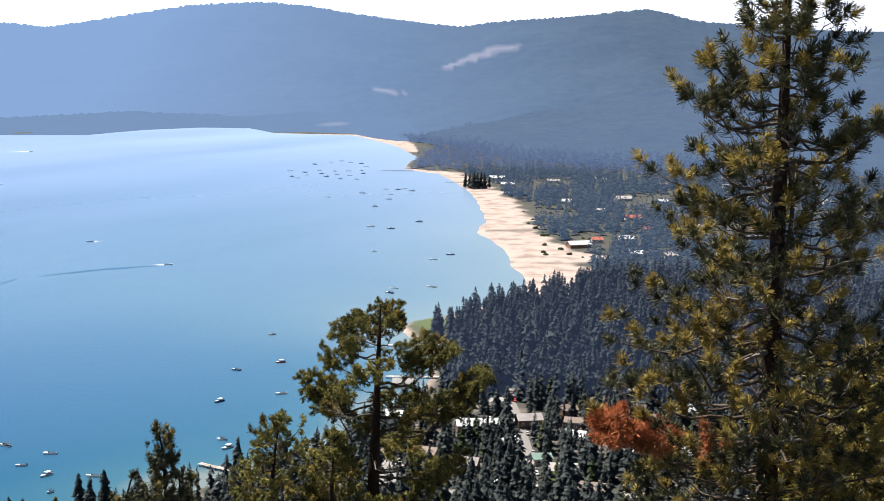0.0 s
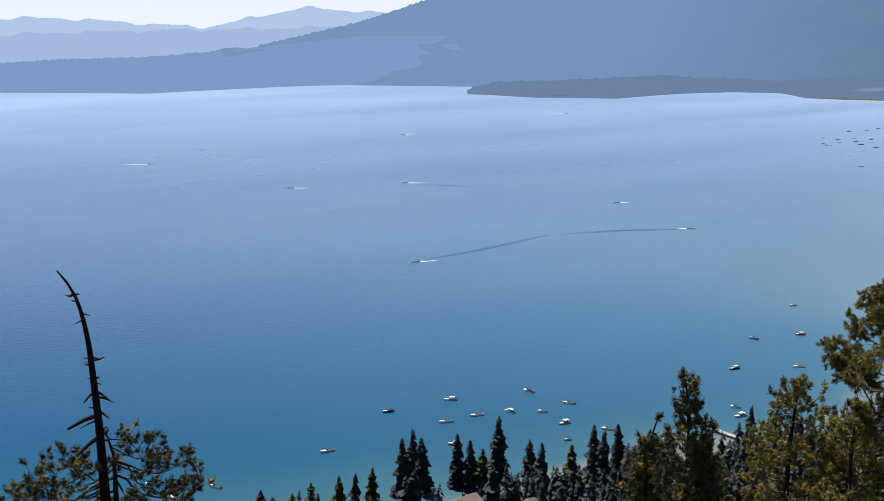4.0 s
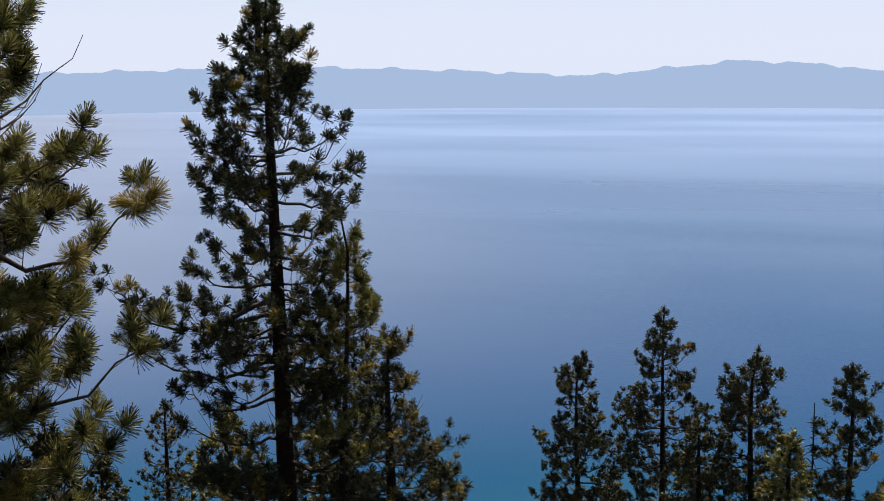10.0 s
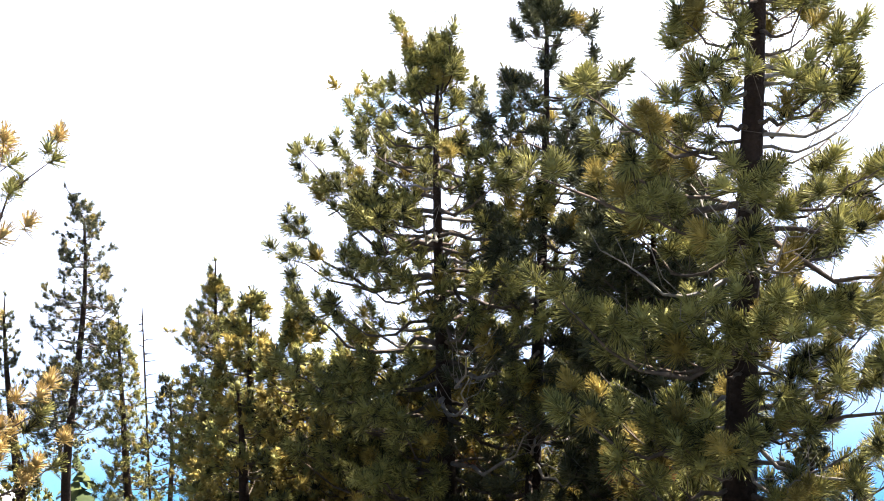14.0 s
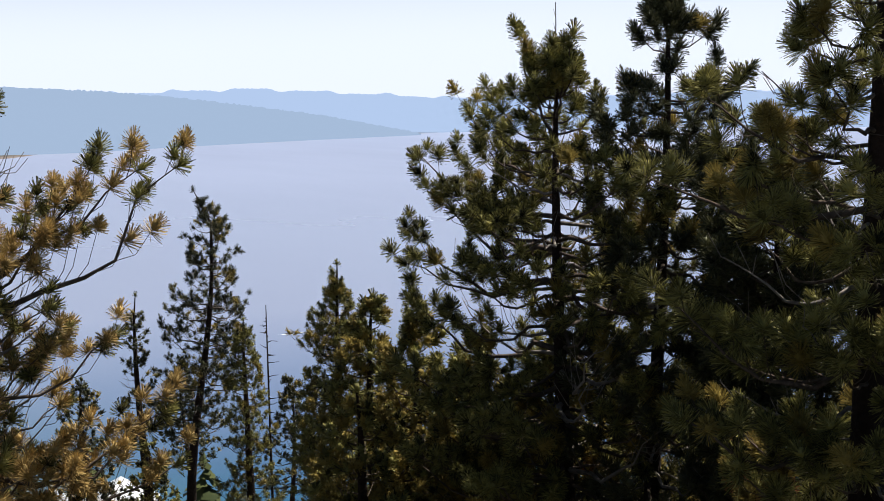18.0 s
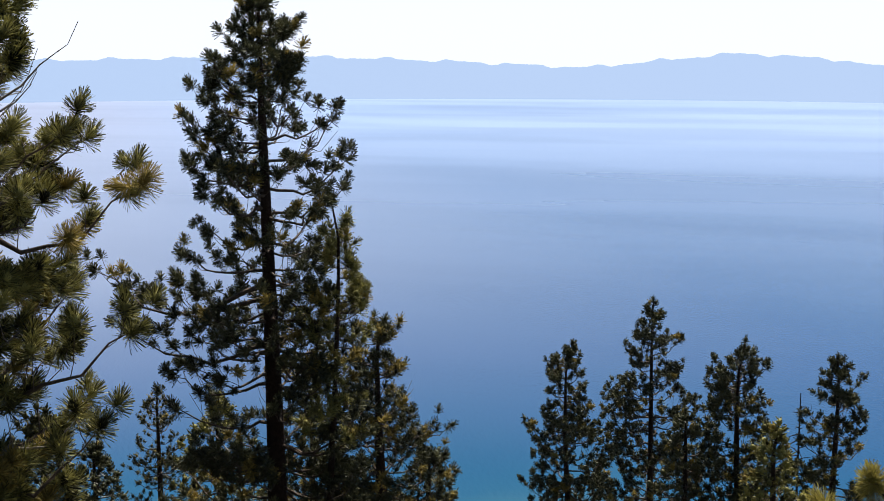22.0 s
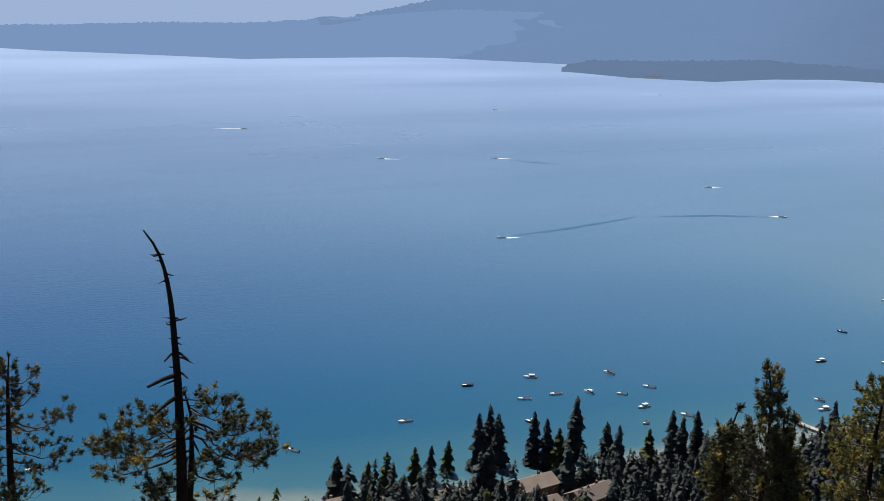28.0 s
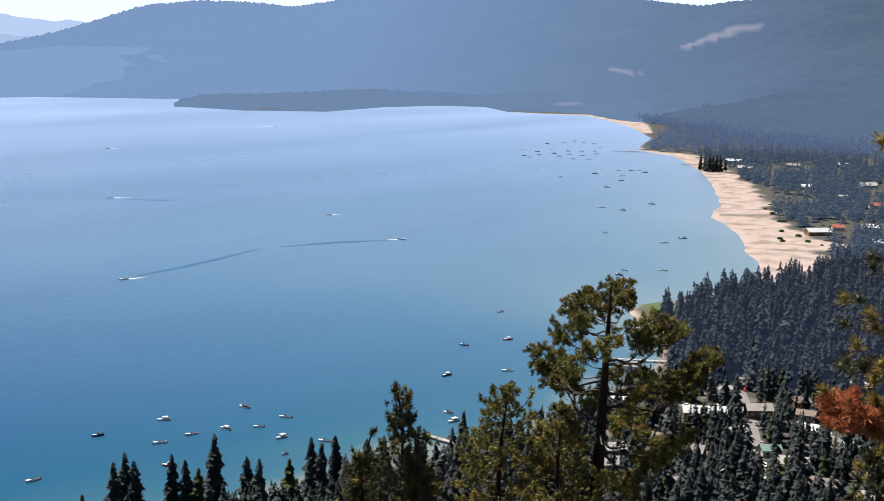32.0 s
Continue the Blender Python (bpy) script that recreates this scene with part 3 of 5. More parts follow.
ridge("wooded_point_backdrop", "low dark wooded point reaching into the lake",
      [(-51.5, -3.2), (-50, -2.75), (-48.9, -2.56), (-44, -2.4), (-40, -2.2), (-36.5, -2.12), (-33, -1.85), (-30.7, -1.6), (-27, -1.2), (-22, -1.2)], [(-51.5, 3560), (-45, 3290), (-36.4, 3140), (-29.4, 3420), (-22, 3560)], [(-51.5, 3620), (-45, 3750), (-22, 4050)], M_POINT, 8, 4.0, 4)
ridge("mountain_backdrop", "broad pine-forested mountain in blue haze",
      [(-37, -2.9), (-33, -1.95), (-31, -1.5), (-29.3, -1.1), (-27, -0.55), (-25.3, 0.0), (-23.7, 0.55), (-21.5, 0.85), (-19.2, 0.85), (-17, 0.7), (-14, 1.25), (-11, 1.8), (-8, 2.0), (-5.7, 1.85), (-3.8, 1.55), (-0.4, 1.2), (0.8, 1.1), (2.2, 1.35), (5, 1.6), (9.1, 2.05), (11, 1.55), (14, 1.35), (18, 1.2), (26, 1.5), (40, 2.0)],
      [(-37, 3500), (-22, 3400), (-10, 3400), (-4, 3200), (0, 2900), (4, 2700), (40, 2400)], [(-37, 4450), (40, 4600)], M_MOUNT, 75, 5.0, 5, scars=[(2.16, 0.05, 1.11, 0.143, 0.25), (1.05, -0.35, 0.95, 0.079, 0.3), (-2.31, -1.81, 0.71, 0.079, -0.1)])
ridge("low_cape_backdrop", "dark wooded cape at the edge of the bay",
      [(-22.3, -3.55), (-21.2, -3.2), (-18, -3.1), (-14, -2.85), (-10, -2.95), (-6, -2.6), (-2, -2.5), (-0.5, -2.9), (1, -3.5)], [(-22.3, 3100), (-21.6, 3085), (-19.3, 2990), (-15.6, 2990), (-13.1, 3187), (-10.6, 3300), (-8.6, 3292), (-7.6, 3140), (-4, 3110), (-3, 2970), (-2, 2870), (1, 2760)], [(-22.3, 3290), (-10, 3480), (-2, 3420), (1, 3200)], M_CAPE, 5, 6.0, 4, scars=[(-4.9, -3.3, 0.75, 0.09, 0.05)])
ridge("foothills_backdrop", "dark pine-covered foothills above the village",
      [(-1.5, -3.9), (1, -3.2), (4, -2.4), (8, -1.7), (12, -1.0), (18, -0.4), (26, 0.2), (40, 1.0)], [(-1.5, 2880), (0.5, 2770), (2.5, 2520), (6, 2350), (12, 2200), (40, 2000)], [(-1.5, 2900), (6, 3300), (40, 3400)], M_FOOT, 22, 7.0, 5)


# ---- pines on the hillside ----
_g = (1 + 5 ** 0.5) / 2
ICO = np.array([(-1, _g, 0), (1, _g, 0), (-1, -_g, 0), (1, -_g, 0), (0, -1, _g), (0, 1, _g), (0, -1, -_g), (0, 1, -_g), (_g, 0, -1), (_g, 0, 1), (-_g, 0, -1), (-_g, 0, 1)]) / math.hypot(1, _g)
ICO_F = np.array([(0, 11, 5), (0, 5, 1), (0, 1, 7), (0, 7, 10), (0, 10, 11), (1, 5, 9), (5, 11, 4), (11, 10, 2), (10, 7, 6), (7, 1, 8), (3, 9, 4), (3, 4, 2), (3, 2, 6), (3, 6, 8), (3, 8, 9), (4, 9, 5), (2, 4, 11), (6, 2, 10), (8, 6, 7), (9, 8, 1)])


def tuft_mesh(name, pos, way, size, needles, width, rng, core=0.15, spread=78):
    """Bottle-brush tufts of needles that fan forward from the end of each shoot: pos, way (n,3), size (n)."""
    pos, way, size = np.asarray(pos), np.asarray(way), np.asarray(size)
    n = len(pos)
    width = width * 1.35
    way = way / (np.linalg.norm(way, axis=1, keepdims=True) + 1e-9)
    g = rng.random((n, needles, 1)) ** 0.8  # 0 at the shoot's tip, 1 at the brush's foot
    u = rng.normal(size=(n, needles, 3))
    u -= way[:, None] * (u * way[:, None]).sum(2, keepdims=True)
    u /= np.linalg.norm(u, axis=2, keepdims=True) + 1e-9
    lean = np.radians(8 + spread * g + rng.normal(size=(n, needles, 1)) * 10)
    out = way[:, None] * np.cos(lean) + u * np.sin(lean)
    base = pos[:, None] - way[:, None] * (g * 0.36 * size[:, None, None])
    length = size[:, None, None] * rng.uniform(0.8, 1.05, (n, needles, 1)) * 0.45
    side = np.cross(out, rng.normal(size=(n, needles, 3)))
    side /= np.linalg.norm(side, axis=2, keepdims=True) + 1e-9
    tip = base + out * length
    tip[..., 2] -= 0.06 * length[..., 0]
    flip = rng.random((n, needles, 1)) < 0.6
    a, b = np.where(flip, tip, base), np.where(flip, base, tip)
    v = np.stack([a + side * width, a - side * width, b], 2).reshape(-1, 3)
    # the crowded inner needles: a ragged, slightly long core
    k = rng.uniform(0.7, 1.25, (n, 12, 1)) * size[:, None, None] * core
    ball = ICO[None] * k
    ball = ball + way[:, None] * (ball * way[:, None]).sum(2, keepdims=True) * 0.35
    hub = (pos - way * 0.06 * size[:, None])[:, None] + ball
    f = np.concatenate([np.arange(len(v)).reshape(-1, 3), (len(v) + np.arange(n)[:, None, None] * 12 + ICO_F[None]).reshape(-1, 3)])
    return numpy_mesh(name, np.concatenate([v, hub.reshape(-1, 3)]), f)


def bend(a, b, sag, n, rng, wob=0.04):
    """A limb's line from a to b: sags, then turns up, with small kinks."""
    s = np.linspace(0, 1, n)[:, None]
    a, b = np.asarray(a, float), np.asarray(b, float)
    length = np.linalg.norm(b - a)
    line = a + (b - a) * s
    line[:, 2] -= sag * length * np.sin(s[:, 0] * math.pi) ** 1.5 * (1 + 0.5 * s[:, 0])
    k = rng.normal(size=(n, 3)) * wob * length
    k[0] = 0
    k[-1] = 0
    return line + k * 0.5


def swing(p, deg=0.2):
    c, s = math.cos(radians(deg)), math.sin(radians(deg))
    return (p[0] * c - p[1] * s, p[0] * s + p[1] * c, *p[2:])


def pine(label, base, top, shape, seed, spacing=0.42, whorl=4, tuft=0.34, needles=46, width=0.004, trunk=0.16, gold=0.1, dead=0.0, bare=0.1, amber=False, cool=False, extra=(), lower=None, twigs=1.0, up=0.25, sides=10, leaders=(), lift=1.0, crest=0.9, joined=False, inner=0.25, sub=4.0, clumps=(), category="pine tree"):
    """A pine. base (x, y), top (x, y, z); shape: (metres below the top, crown radius); extra: (height of start, end point, share of dry tufts) for single long limbs."""
    rng = np.random.default_rng(seed)
    if math.atan2(base[0], base[1]) < -0.9:
        base, top = swing(base), swing(top)
        extra = [(h, swing(e), d) for h, e, d in extra]
    gz0 = float(ground_z(np.array([base[0]]), np.array([base[1]]))[0]) - 0.15
    tx, ty, tz = top
    tree = thing("pine_tree", (base[0], base[1], gz0), label, category, "hillside pines")
    o = np.array((base[0], base[1], gz0))
    hgt = tz - gz0
    s = np.linspace(0, 1, 16)
    curve = rng.normal(size=2) * 0.012 * hgt
    axis = np.stack([(tx - base[0]) * s + curve[0] * np.sin(s * 6), (ty - base[1]) * s + curve[1] * np.sin(s * 5), hgt * s], 1)
    axis[-1, :2] = (tx - base[0], ty - base[1])

    def stem(z):
        return np.array([np.interp(z - gz0, axis[:, 2], axis[:, k]) for k in range(3)])

    def stem_r(z):
        return 0.012 + trunk * min(1.0, max(0.0, (tz - z)) / (0.75 * hgt)) ** 0.8 * (1.25 if z < gz0 + 0.5 else 1)

    v, f = [], []
    tube(axis, [stem_r(gz0 + h) for h in axis[:, 2]], sides, v, f)
    part("trunk", tubes_mesh("trunk", v, f), M_BARK, tree)
    depth, rad = zip(*shape)
    bottom = lower if lower is not None else tz - depth[-1]
    tp, td, ts, tk = [], [], [], []  # tufts: place, way, size, kind
    jobs = []
    z = tz - 0.12
    while z > bottom:
        drop = tz - z
        r = max(0.07, float(np.interp(drop, depth, rad)) - 0.2 * math.exp(-drop / 0.9))
        count = max(2, int(round(whorl * rng.uniform(0.7, 1.3))))
        a0 = rng.random() * 6.28
        for q in range(count):
            if rng.random() < 0.1:
                continue
            a = a0 + q * 6.283 / count + rng.normal() * 0.35
            length = r * rng.uniform(0.5, 0.98)
            zz = z + rng.normal() * spacing * 0.3
            rise = length * (up * lift + crest * math.exp(-drop * 1.3) + rng.normal() * 0.12)
            start = stem(zz)
            jobs.append((start, start + np.array((math.sin(a) * length, math.cos(a) * length, rise)), stem_r(zz), rng.random() < 0.5 * bare * min(1, drop / 3), dead, min(1.0, 0.35 + drop * 0.4)))
        z -= spacing * rng.uniform(0.7, 1.3) * (0.8 + 0.2 * min(1, drop / 2))
    for zs, end, dry in extra:
        st = stem(zs)
        jobs.append((st, np.array(end) - o, stem_r(zs) * 1.3, False, dry, 1.0))
    for zs, end in leaders:
        v, f = [], []
        a, b = stem(zs), np.array(end) - o
        tube(bend(a, b, 0.02, 7, rng, 0.02), np.linspace(0.022, 0.006, 7), 5, v, f)
        for g in (0.45, 0.62, 0.75, 0.88):
            c = a + (b - a) * g
            tube([c, c + np.array((rng.normal() * 0.12, rng.normal() * 0.12, 0.12))], [0.006, 0.003], 3, v, f)
        part("dead_leader", tubes_mesh("dead_leader", v, f), M_GREYWOOD, tree, "bare grey leading shoot")
    tp.append(axis[-1] + (0, 0, 0.02)), td.append(np.array((0, 0, 1.0))), ts.append(tuft), tk.append(0)
    for centre, (ra, rz), count in clumps:
        for k in range(count):
            u = rng.normal(size=3)
            u *= rng.random() ** 0.4 / np.linalg.norm(u)
            tp.append(np.array(centre) - o + u * (ra, ra, rz)), td.append(u + np.array((0, 0, 0.6))), ts.append(tuft * rng.uniform(0.7, 0.95)), tk.append(2)
    all_v, all_f = [], []
    for start, end, r0, is_bare, dry, short in jobs:
        length = float(np.linalg.norm(end - start))
        if length < 0.12:
            continue
        n_ = 5 if length < 1 else 8
        line = bend(start, end, 0.10 + rng.random() * 0.08, n_, rng)
        lr = max(0.006, min(r0 * 0.5, 0.009 + 0.014 * length))
        v, f = (all_v, all_f) if joined else ([], [])
        tube(line, np.linspace(lr, 0.005, n_), 5, v, f)
        count = max(2, int(length * 3.7 * twigs + rng.random() * 2))
        limb_dead = rng.random() < dry
        ahead = (line[-1] - line[0]) / length
        for k in range(count):
            g = inner + (1 - inner) * (k + rng.random()) / count if length > 0.7 else rng.uniform(0.2, 1.0)
            p0 = np.array([np.interp(g * (n_ - 1), np.arange(n_), line[:, c]) for c in range(3)])
            side = np.cross(ahead, (0, 0, 1.0)) * (1 if k % 2 else -1) * rng.uniform(0.2, 1.2)
            way = ahead * rng.uniform(0.2, 0.9) + side + np.array((0, 0, rng.uniform(-0.1, 0.9)))
            way /= np.linalg.norm(way)
            tl = min(0.6, (0.16 + 0.3 * length * (1.1 - g)) * rng.uniform(0.7, 1.5)) * short + 0.03
            p1 = p0 + way * tl + np.array((0, 0, 0.3 * tl))
            mid = p0 + way * tl * 0.5 - np.array((0, 0, 0.08 * tl))
            tube([p0, mid, p1] if tl > 0.3 else [p0, p1], [0.007, 0.005, 0.004] if tl > 0.3 else [0.005, 0.004], 3, v, f)
            if is_bare or rng.random() < 0.05:
                continue
            kind = 2 if (limb_dead and rng.random() < 0.85) else (1 if rng.random() < gold else 0)
            tp.append(p1), td.append(way + np.array((0, 0, 0.8))), ts.append(tuft * rng.uniform(0.8, 1.15)), tk.append(kind)
            for q in range(int(tl * sub * twigs * 0.7 + rng.random() * 0.8)):
                w2 = way * 0.5 + rng.normal(size=3) * 0.7 + np.array((0, 0, 0.35))
                w2 /= np.linalg.norm(w2)
                s0 = p0 + (p1 - p0) * rng.uniform(0.35, 0.95)
                s1 = s0 + w2 * rng.uniform(0.08, 0.2)
                tube([s0, s1], [0.004, 0.003], 3, v, f) if not joined and tl > 0.3 else None
                tp.append(s1), td.append(w2), ts.append(tuft * rng.uniform(0.65, 1.05)), tk.append(kind)
        if not is_bare:
            tp.append(line[-1]), td.append(line[-1] - line[-2] + np.array((0, 0, 0.1))), ts.append(tuft), tk.append(2 if limb_dead else 0)
        if joined:
            continue
        part("limb", tubes_mesh("limb", v, f), M_GREYWOOD if is_bare else M_LIMB, tree, "bare grey dead limb" if is_bare else "")
    if joined:
        part("branch_frame", tubes_mesh("branch_frame", all_v, all_f), M_LIMB, tree)
    tp, td, ts, tk = np.array(tp), np.array(td), np.array(ts), np.array(tk)
    for kind, nm, mat, lab in ((0, "crown", M_NEEDLE_COOL if cool else M_NEEDLE, ""), (1, "yellowing_needles", M_NEEDLE_AMBER if amber else M_NEEDLE_GOLD, "yellowing pine needles"), (2, "dry_needles", M_NEEDLE_DEAD, "dry rust-brown needles")):
        pick = tk == kind
        if pick.any():
            part(nm, tuft_mesh(nm, tp[pick], td[pick], ts[pick], needles, width, rng, 0.14 if needles > 60 else 0.17), mat, tree, lab)
    return tree


def bare_snag(label, base, line, r0, seed, stubs=26, reach=0.3, long=()):
    """A dead, needle-less trunk with broken stubs; line: points up the stem (x, y, z)."""
    rng = np.random.default_rng(seed)
    gz0 = float(ground_z(np.array([base[0]]), np.array([base[1]]))[0]) - 0.15
    tree = thing("dead_tree", (base[0], base[1], gz0), label, "dead tree")
    pts = np.array([(0, 0, 0)] + [(x - base[0], y - base[1], z - gz0) for x, y, z in line], float)
    zz = np.linspace(0, pts[-1, 2], 40)
    path = np.stack([np.interp(zz, pts[:, 2], pts[:, k]) for k in range(3)], 1)
    k = np.array([0.25, 0.5, 0.25])
    for c in range(2):
        path[1:-1, c] = np.convolve(path[:, c], k, "valid")
    v, f = [], []
    tube(path, r0 * (1 - zz / zz[-1]) ** 0.75 + 0.012, 9, v, f)
    part("trunk", tubes_mesh("trunk", v, f), M_SNAG, tree)
    for q in range(stubs):
        h = zz[-1] - (0.35 + rng.random() ** 1.1 * min(4.2, zz[-1] * 0.8))
        p0 = np.array([np.interp(h, zz, path[:, c]) for c in range(3)])
        a, ln = rng.random() * 6.28, reach * rng.uniform(0.3, 1.2) * min(1.0, 0.25 + (zz[-1] - h) * 0.35)
        p1 = p0 + np.array((math.sin(a), math.cos(a), rng.uniform(-0.5, 0.25))) * ln
        v, f = [], []
        tube([p0, (p0 + p1) / 2 + rng.normal(size=3) * 0.02, p1], [0.02, 0.013, 0.005], 4, v, f)
        part("stub", tubes_mesh("stub", v, f), M_SNAG, tree)
    for z, end in long:
        p0 = np.array([np.interp(z - gz0, zz, path[:, c]) for c in range(3)])
        p1 = np.array(end) - (base[0], base[1], gz0)
        v, f = [], []
        tube([p0, p0 * 0.5 + p1 * 0.5 + (0, 0, 0.02), p1], [0.008 + 0.06 * float(np.linalg.norm(p1 - p0)), 0.006 + 0.05 * float(np.linalg.norm(p1 - p0)), 0.005 + 0.03 * float(np.linalg.norm(p1 - p0))], 6, v, f)
        part("broken_branch", tubes_mesh("broken_branch", v, f), M_SNAG, tree)
    return tree


# the tall double-stemmed pine with a rust-coloured patch
pine("tall green Jeffrey pine with a rust-coloured dry patch", (5.85, 20.5), (5.35, 20.6, 202.4), [(0, 0.2), (0.8, 0.5), (1.9, 1.0), (3, 1.4), (4.3, 1.85), (6.7, 2.5), (8.4, 2.9), (11, 2.9)], 11, spacing=0.33, whorl=6, tuft=0.38, twigs=0.8, sub=1.6, width=0.005, needles=110, trunk=0.2, cool=True, gold=0.42, dead=0.0, bare=0.3,
     extra=[(198.0, (3.53, 20.8, 198.25), 0), (196.0, (3.02, 20.9, 195.5), 0), (199.0, (3.98, 20.7, 199.4), 0), (194.0, (2.9, 20.0, 194.35), 1.0), (193.9, (3.15, 20.1, 194.5), 1.0), (196.2, (5.62, 20.3, 200.0), 0), (198.4, (7.1, 20.4, 199.0), 0)], lower=190.5, clumps=[((3.05, 20.05, 194.3), (0.42, 0.3), 40), ((3.6, 20.1, 194.15), (0.4, 0.25), 18)])
pine("broad old pine with flat open branches", (-1.5, 32.2), (-1.12, 32.25, 193.7), [(0, 0.35), (0.4, 0.6), (1.0, 0.8), (2.0, 1.2), (3.6, 1.5), (5.5, 1.6)], 12, spacing=0.7, whorl=3, twigs=2.7, tuft=0.27, needles=64, width=0.0058, trunk=0.27, cool=False, gold=0.16, dead=0.0, bare=0.5, up=0.1, inner=0.55,
     extra=[(190.82, (1.38, 33.13, 191.62), 0), (191.69, (0.61, 33.64, 192.14), 0), (191.69, (-0.13, 32.84, 192.13), 0), (191.20, (-2.83, 33.19, 191.00), 0), (191.01, (-2.50, 32.62, 190.88), 0), (192.07, (-2.49, 33.42, 192.01), 0), (192.46, (-2.20, 33.25, 192.64), 0), (192.65, (-0.71, 33.03, 193.11), 0), (190.33, (0.94, 33.94, 190.90), 0), (189.25, (0.97, 33.04, 189.40), 0), (189.25, (0.51, 33.95, 188.88), 0), (190.03, (-2.60, 33.72, 191.16), 0), (191.59, (0.04, 33.74, 192.40), 0), (192.84, (-1.58, 33.59, 193.16), 0), (192.94, (-0.87, 33.32, 193.47), 0), (192.74, (-1.91, 32.97, 193.09), 0), (188.55, (-2.77, 32.80, 188.69), 0), (188.65, (0.14, 32.55, 188.86), 0), (189.44, (-0.29, 34.14, 189.61), 0), (189.05, (-2.19, 32.45, 189.89), 0), (190.43, (1.56, 32.92, 191.48), 0), (190.82, (-3.06, 33.47, 191.31), 0)], lower=186.5)
pine("rounded pine beside the broad old pine", (-3.6, 32.0), (-3.62, 32.0, 190.62), [(0, 0.3), (0.4, 0.8), (1.2, 1.1), (2, 1.3), (5, 1.5)], 13, spacing=0.3, whorl=5, twigs=1.3, tuft=0.26, needles=56, width=0.0055, cool=False, gold=0.15, dead=0.0)
pine("rounded pine touching the broad old pine", (-2.2, 31.2), (-2.15, 31.2, 190.5), [(0, 0.3), (0.4, 0.7), (1.2, 1.0), (2, 1.2), (5, 1.4)], 14, spacing=0.3, whorl=5, twigs=1.3, tuft=0.26, needles=56, width=0.0055, cool=False, gold=0.2, dead=0.0)
pine("slender young pine with a pointed top", (-4.06, 20.41), (-4.06, 20.41, 194.10), [(0, 0.1), (0.25, 0.16), (0.5, 0.3), (0.8, 0.22), (1.1, 0.35), (1.6, 0.5), (3, 0.6)], 15, spacing=0.16, whorl=5, tuft=0.2, needles=44, width=0.0035, trunk=0.05, gold=0.08, dead=0.0, bare=0.0, up=0.8, cool=True)
pine("small dark young pine beside a taller one", (-3.78, 20.72), (-3.78, 20.72, 193.15), [(0, 0.1), (0.3, 0.2), (0.8, 0.3), (2, 0.4)], 16, spacing=0.16, whorl=5, tuft=0.2, needles=44, width=0.0035, trunk=0.05, gold=0.08, dead=0.0, bare=0.0, up=0.8, cool=True)
pine("small young pine by the slender pine", (-3.64, 21.01), (-3.64, 21.01, 192.97), [(0, 0.1), (0.3, 0.16), (0.8, 0.25), (2, 0.35)], 17, spacing=0.17, whorl=5, tuft=0.2, needles=44, width=0.0035, trunk=0.05, gold=0.08, dead=0.0, bare=0.0, up=0.8, cool=True)
pine("small young pine with upswept twigs", (-4.61, 21.05), (-4.61, 21.05, 193.04), [(0, 0.1), (0.4, 0.2), (0.9, 0.35), (2, 0.4)], 158, spacing=0.16, whorl=5, tuft=0.2, needles=44, width=0.0035, trunk=0.05, gold=0.08, dead=0.0, bare=0.0, up=0.8, cool=True)
pine("low yellowing young pine", (-4.97, 21.22), (-4.97, 21.22, 192.17), [(0, 0.15), (0.3, 0.3), (1.2, 0.4)], 159, spacing=0.20, whorl=5, tuft=0.2, needles=44, width=0.0035, trunk=0.05, gold=0.60, dead=0.0, bare=0.0, up=0.8, cool=False)
bare_snag("blackened dead trunk with a bent tip and broken stubs", (-12.05, 15.5), [(-12.08, 15.5, 192.2), (-12.12, 15.47, 193.6), (-12.2, 15.42, 194.9), (-12.28, 15.35, 195.5), (-12.4, 15.27, 195.85), (-12.52, 15.16, 196.05)], 0.125, 21, 44, 0.3, long=[(193.74, (-12.35, 15.01, 193.61)), (193.39, (-12.27, 15.08, 193.16)), (194.12, (-11.86, 15.41, 194.03)), (194.11, (-12.15, 15.18, 194.02)), (193.79, (-11.87, 15.40, 193.74))])
pine("low spreading pine behind the dead trunk", (-12.3, 15.85), (-12.3, 15.85, 193.3), [(0, 0.1), (0.5, 0.3), (1.5, 1.0), (3, 1.2)], 22, spacing=0.5, whorl=3, twigs=2.0, tuft=0.22, needles=48, width=0.0035, trunk=0.1, cool=True, gold=0.1, dead=0.0, bare=0.2, up=0.0, crest=0.0, inner=0.45,
     extra=[(193.08, (-12.00, 16.06, 193.17), 0), (193.05, (-11.56, 16.27, 192.93), 0), (192.83, (-11.10, 16.35, 192.86), 0), (192.83, (-10.83, 16.29, 192.45), 0), (192.77, (-11.84, 16.56, 192.57), 0), (192.58, (-11.47, 16.58, 192.14), 0), (192.89, (-12.73, 15.34, 192.88), 0), (192.83, (-12.91, 14.92, 192.70), 0), (192.52, (-13.31, 14.83, 192.38), 0), (192.58, (-12.56, 14.70, 192.42), 0), (192.70, (-12.87, 15.61, 192.39), 0), (192.52, (-11.41, 15.51, 192.47), 0), (192.33, (-13.49, 15.21, 191.97), 0), (193.02, (-11.48, 15.58, 193.22), 0), (192.77, (-12.10, 14.96, 193.00), 0)])
